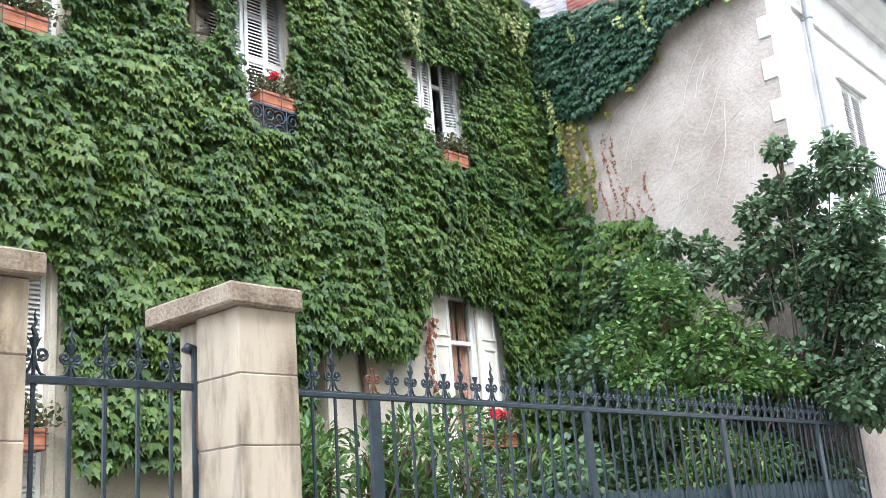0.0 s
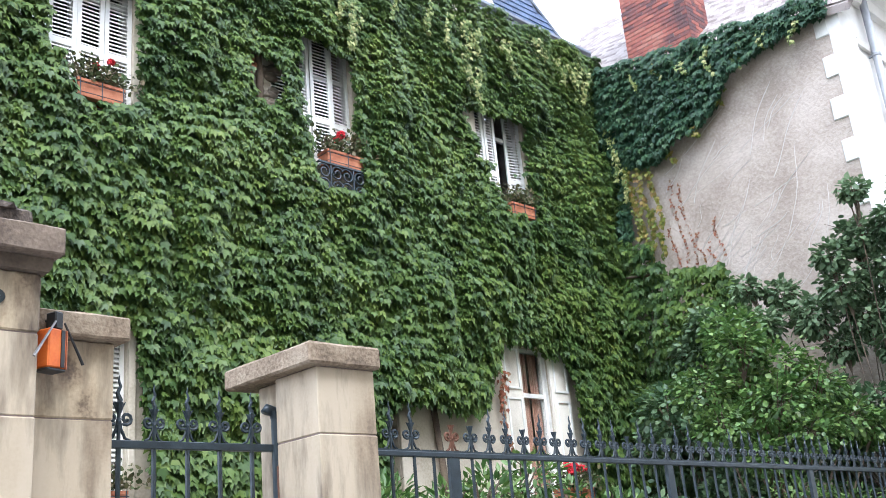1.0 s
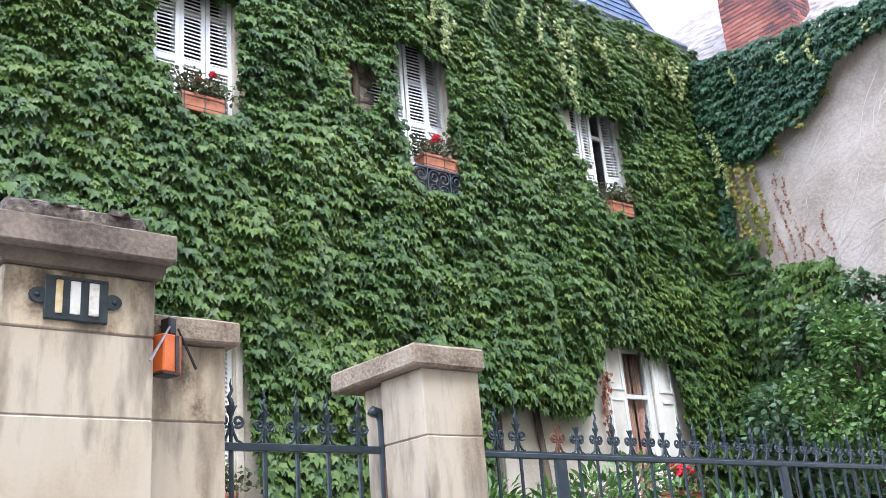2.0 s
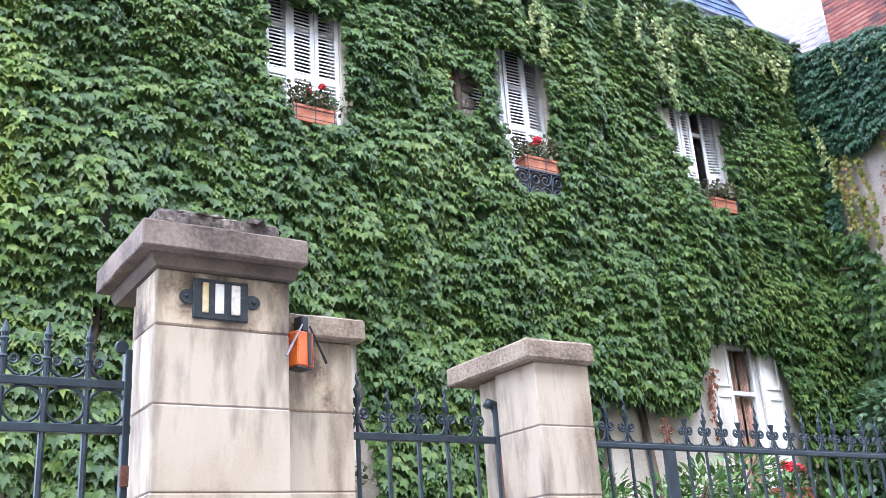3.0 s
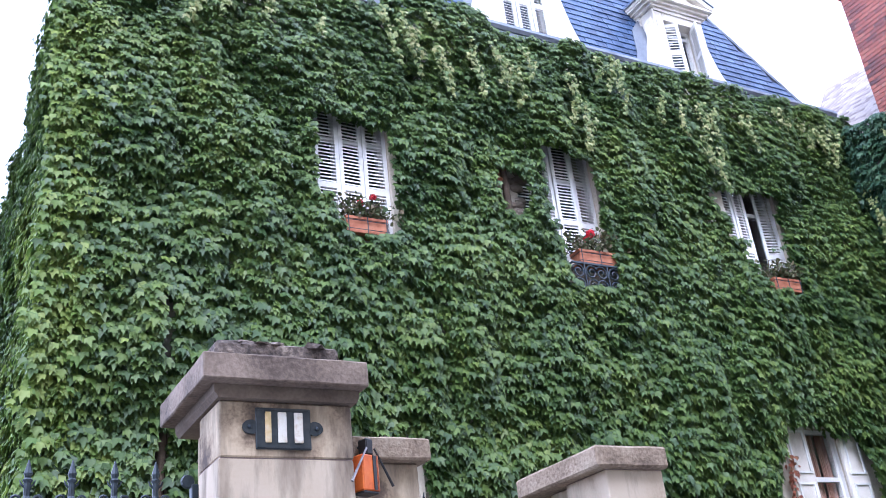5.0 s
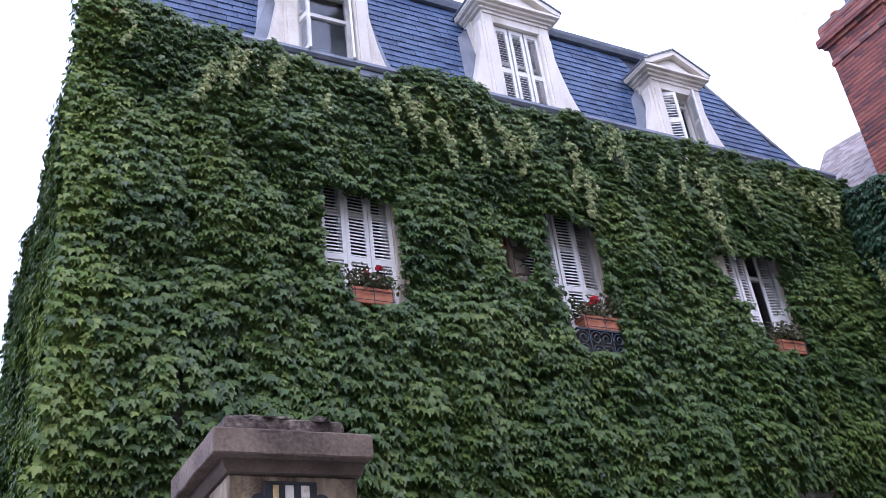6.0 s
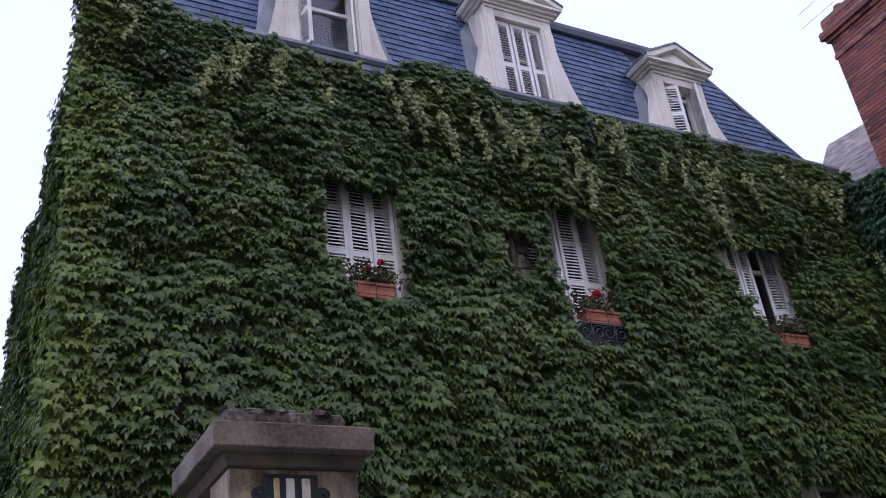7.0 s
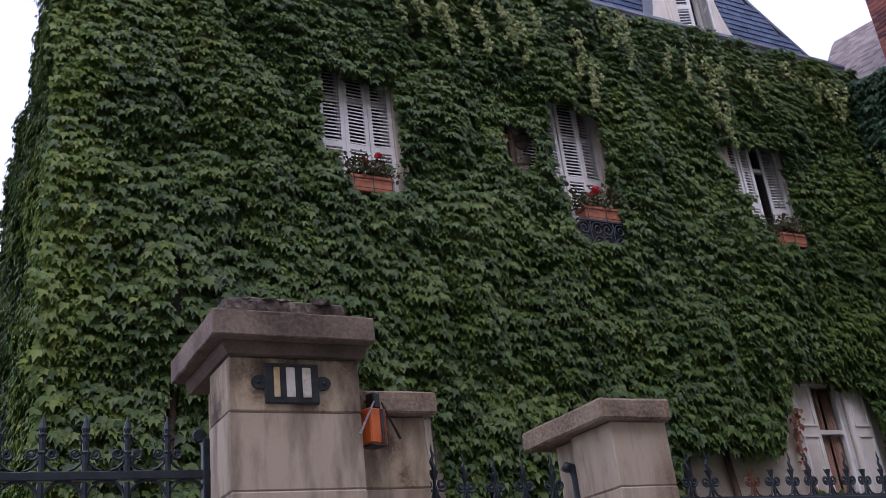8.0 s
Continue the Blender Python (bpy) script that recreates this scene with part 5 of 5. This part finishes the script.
def front(u, v):
    top = 10.07 + 0.1 * fbm(u * 1.5, u * 0 + 9) - np.where(u > 4.4, 0.08, 0) + np.where(u < 0.3, 0.16, 0) + np.where((u > 2.9) & (u < 4.2), 0.12, 0) - np.where((u > 0.9) & (u < 3.1), 0.12, 0)
    ok = (v < top) & (v > lower(u) + 0.12 * rng.random(len(u)))
    ok &= ~hole(u, v, 1.82, 2.86, 6.95, 8.12)
    ok &= ~hole(u, v, 2.02, 2.92, 6.62, 7.0)
    ok &= ~hole(u, v, 5.0, 5.9, 7.1, 8.18)
    ok &= ~hole(u, v, 5.1, 5.92, 6.22, 7.2)
    ok &= ~hole(u, v, 7.98 + 0.3 * np.clip(8.2 - v, 0, 1), 9.36, 7.25, 8.15)
    ok &= ~hole(u, v, 8.37 + 0.3 * (7.3 - v), 9.36, 6.72, 7.3)
    ok &= ~hole(u, v, 2.12, 2.74, 6.5, 6.8)
    ok &= ~hole(u, v, 5.28, 5.85, 6.2, 6.5)
    ok &= ~hole(u, v, 8.66, 9.34, 6.5, 6.9)
    ok &= ~(((u - 4.47) / 0.27) ** 2 + ((v - 7.45) / 0.34) ** 2 + 2.2 * (fbm(u * 4, v * 4) - 0.5) < 1)
    ok &= ~((abs(u - 0.15) < 0.1) & (v < 5.5) & (v > 3.4) & (fbm(u * 3, v * 2.2) > 0.5))
    return ok


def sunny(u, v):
    """Share of leaves in the painted sunlit yellow-green, which gather at the house corner."""
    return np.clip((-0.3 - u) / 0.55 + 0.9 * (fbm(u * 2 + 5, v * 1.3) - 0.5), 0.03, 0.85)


ivy = creeper("creeper_on_front", "ivy", (0, FY, 0), (1, 0, 0), (0, -1, 0), (-1.0, 11.6), (0.6, 10.7), 1500, lambda u, v: front(u, v) & (rng.random(len(u)) > sunny(u, v)))
tagged(ivy, "dense green creeper covering the house front in layers", "creeper", kind="stuff")

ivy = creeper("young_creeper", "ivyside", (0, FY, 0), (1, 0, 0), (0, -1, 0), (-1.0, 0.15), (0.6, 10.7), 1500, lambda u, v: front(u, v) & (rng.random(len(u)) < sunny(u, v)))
tagged(ivy, "yellow-green creeper at the house corner, sunlight put into its colour", "creeper", kind="stuff")


def flank(u, v):
    return (v < 10.3 + 0.25 * fbm(u * 1.2, u * 0 + 2)) & (v > 3.0 + 0.7 * fbm(u, u * 0 + 5))


# share of side leaves that take the sunlit colour, more of them lower down
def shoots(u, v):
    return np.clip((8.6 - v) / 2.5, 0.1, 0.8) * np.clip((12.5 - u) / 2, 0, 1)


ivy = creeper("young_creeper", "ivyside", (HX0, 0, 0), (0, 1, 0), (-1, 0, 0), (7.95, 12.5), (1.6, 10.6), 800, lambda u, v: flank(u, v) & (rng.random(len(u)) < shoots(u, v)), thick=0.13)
tagged(ivy, "yellow-green creeper on the house side, sunlight put into its colour", "creeper", kind="stuff")
ivy = creeper("creeper_on_side", "ivy", (HX0, 0, 0), (0, 1, 0), (-1, 0, 0), (7.95, 17.2), (1.6, 10.6), 800, lambda u, v: flank(u, v) & (rng.random(len(u)) > shoots(u, v)), thick=0.13)
tagged(ivy, "green creeper covering the side of the house", "creeper", kind="stuff")


# rounded corner where both runs meet
def bend():
    n = 9000
    a, z = rng.uniform(0.7, math.pi / 2, n), rng.uniform(2.6, 10.45, n)
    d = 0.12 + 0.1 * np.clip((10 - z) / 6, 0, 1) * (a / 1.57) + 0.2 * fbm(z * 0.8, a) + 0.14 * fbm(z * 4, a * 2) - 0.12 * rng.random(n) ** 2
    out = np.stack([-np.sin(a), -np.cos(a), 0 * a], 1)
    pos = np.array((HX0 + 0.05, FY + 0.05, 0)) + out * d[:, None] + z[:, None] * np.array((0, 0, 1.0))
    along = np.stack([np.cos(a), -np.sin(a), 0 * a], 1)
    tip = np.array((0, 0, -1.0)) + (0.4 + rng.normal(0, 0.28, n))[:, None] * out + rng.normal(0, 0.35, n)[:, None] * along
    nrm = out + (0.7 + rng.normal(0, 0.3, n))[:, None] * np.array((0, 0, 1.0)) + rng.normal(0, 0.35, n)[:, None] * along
    # the corner's brightness is painted too: all leaves take the sunlit colour
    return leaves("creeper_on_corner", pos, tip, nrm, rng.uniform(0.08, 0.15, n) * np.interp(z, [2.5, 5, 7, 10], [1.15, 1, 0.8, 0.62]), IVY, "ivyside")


tagged(bend(), "creeper rounding the house corner, sunlight put into its light green", "creeper", kind="stuff")


def east(u, v):
    low = np.interp(u, [3.6, 4.4, 4.9, 5.4, 5.9, 6.8, 7.6, 8.2], [8.8, 8.72, 8.65, 8.45, 7.95, 7.65, 7.7, 7.6]) + 0.12 * (fbm(u * 3, u * 0) - 0.5)
    low2 = np.interp(u, [5.6, 5.95, 6.6, 7.0, 7.25, 8.1], [4.4, 5.62, 5.75, 5.8, 6.3, 6.6]) + 0.2 * (fbm(u * 3, u * 0 + 3) - 0.5)
    return (v < rim(u) + 0.12 + 0.1 * fbm(u * 2, u * 0 + 7)) & ((v > low) | ((v < low2) & (u > 5.6)) | (u > 7.55))


ivy = creeper("creeper_on_neighbour", "ivyblue", (NX, 0, 0), (0, 1, 0), (-1, 0, 0), (3.7, 8.1), (6.5, 10.1), 1000, east, (0.08, 0.15), 0.1, 0.17)
tagged(ivy, "deep green creeper spreading over the neighbour's wall", "creeper", kind="stuff")
ivy = creeper("creeper_low_on_neighbour", "ivy", (NX, 0, 0), (0, 1, 0), (-1, 0, 0), (5.5, 8.1), (1.0, 6.5), 620, east, (0.08, 0.15), 0.18, 0.2)
tagged(ivy, "light green creeper low in the garden corner", "creeper", kind="stuff")

runs = [(rnd.uniform(-0.5, 11.0), 0, rnd.uniform(0.25, 0.7), rnd.uniform(0.05, 0.13)) for _ in range(42)]
runs = [(u, rnd.uniform(9.3, 9.95), ln, wd) for u, _, ln, wd in runs]
runs += [(0.75, 9.75, 0.75, 0.16), (1.3, 9.7, 0.65, 0.14), (3.6, 9.3, 0.8, 0.2), (4.1, 9.35, 0.7, 0.16), (4.7, 9.3, 0.65, 0.14), (5.6, 9.35, 0.75, 0.2), (5.75, 8.95, 0.8, 0.22), (8.0, 9.3, 1.0, 0.2), (8.15, 8.7, 0.8, 0.15)]
ob = strands("hanging_runners", "ivypale", (0, FY, 0), (1, 0, 0), (0, -1, 0), runs, (0.035, 0.075), depth=0.42)
tagged(ob, "pale young runners hanging over the creeper below the eaves", "creeper", kind="stuff")
runs = [(y, rim(y) - 0.05 - rnd.random() * 0.2, rnd.uniform(0.2, 0.6), rnd.uniform(0.06, 0.14)) for y in np.linspace(4.2, 7.0, 7)] + [(7.62, 8.6, 1.1, 0.14), (7.5, 8.0, 0.9, 0.12)]
ob = strands("pale_runners", "ivypale", (NX, 0, 0), (0, 1, 0), (-1, 0, 0), runs, (0.035, 0.07), depth=0.3)
tagged(ob, "pale runners on the creeper of the neighbour's wall", "creeper", kind="stuff")
runs = [(7.42, 7.75, 1.3, 0.12), (7.2, 7.7, 1.5, 0.1), (7.0, 7.6, 1.1, 0.08), (7.3, 7.0, 1.2, 0.14), (7.05, 6.9, 0.9, 0.1), (5.6, 8.35, 0.25, 0.12), (6.1, 7.95, 0.2, 0.14), (6.6, 7.7, 0.2, 0.12)]
ob = strands("turning_runners", "ivygold", (NX, 0, 0), (0, 1, 0), (-1, 0, 0), runs, (0.05, 0.085), depth=0.2)
tagged(ob, "yellow and orange turning creeper leaves on the wall", "creeper", kind="stuff")
runs = [(6.75, 7.3, 1.5, 0.05), (6.6, 7.2, 1.4, 0.04), (6.45, 6.3, 0.5, 0.05), (6.1, 6.5, 0.7, 0.04), (6.25, 6.1, 0.4, 0.03), (6.9, 6.6, 0.8, 0.06)]
ob = strands("red_shoots", "ivyred", (NX, 0, 0), (0, 1, 0), (-1, 0, 0), runs, (0.02, 0.045), depth=0.03)
tagged(ob, "thin reddish creeper shoots climbing the bare wall", "creeper", kind="stuff")
ob = strands("withered_runner", "ivyred", (0, FY, 0), (1, 0, 0), (0, -1, 0), [(8.28, 4.15, 1.1, 0.12), (4.32, 7.9, 0.35, 0.06), (4.45, 8.2, 0.4, 0.14)], (0.03, 0.08), depth=0.12)
tagged(ob, "withered reddish runners by bare wall and ground-floor window", "creeper", kind="stuff")
# woody stems
for pts, r in (([(11.3, 7.6, 0.0), (11.25, 7.4, 2.2), (11.3, 7.1, 3.4), (11.35, 6.8, 4.4), (11.36, 6.68, 5.0), (11.37, 6.72, 5.4), (11.38, 6.95, 5.68), (11.36, 7.3, 5.8), (11.3, 7.7, 5.85)], 0.055),
               ([(0.15, 8.0, 0.0), (0.12, 7.98, 2.5), (0.2, 7.98, 4.2), (0.05, 7.98, 6.0)], 0.06),
               ([(4.48, 8.0, 6.6), (4.5, 7.98, 7.6), (4.42, 7.98, 8.3)], 0.05),
               ([(7.0, 8.0, 0.0), (7.1, 7.98, 2.4), (6.9, 7.98, 4.2)], 0.05)):
    bm = bmesh.new()
    tube(bm, pts, [r * (1 - 0.08 * k) for k in range(len(pts))], 7)
    tagged(part("woody_vine", bm, "bark", smooth=True), "thick brown woody creeper trunk against the wall", "vine", "woody vines")
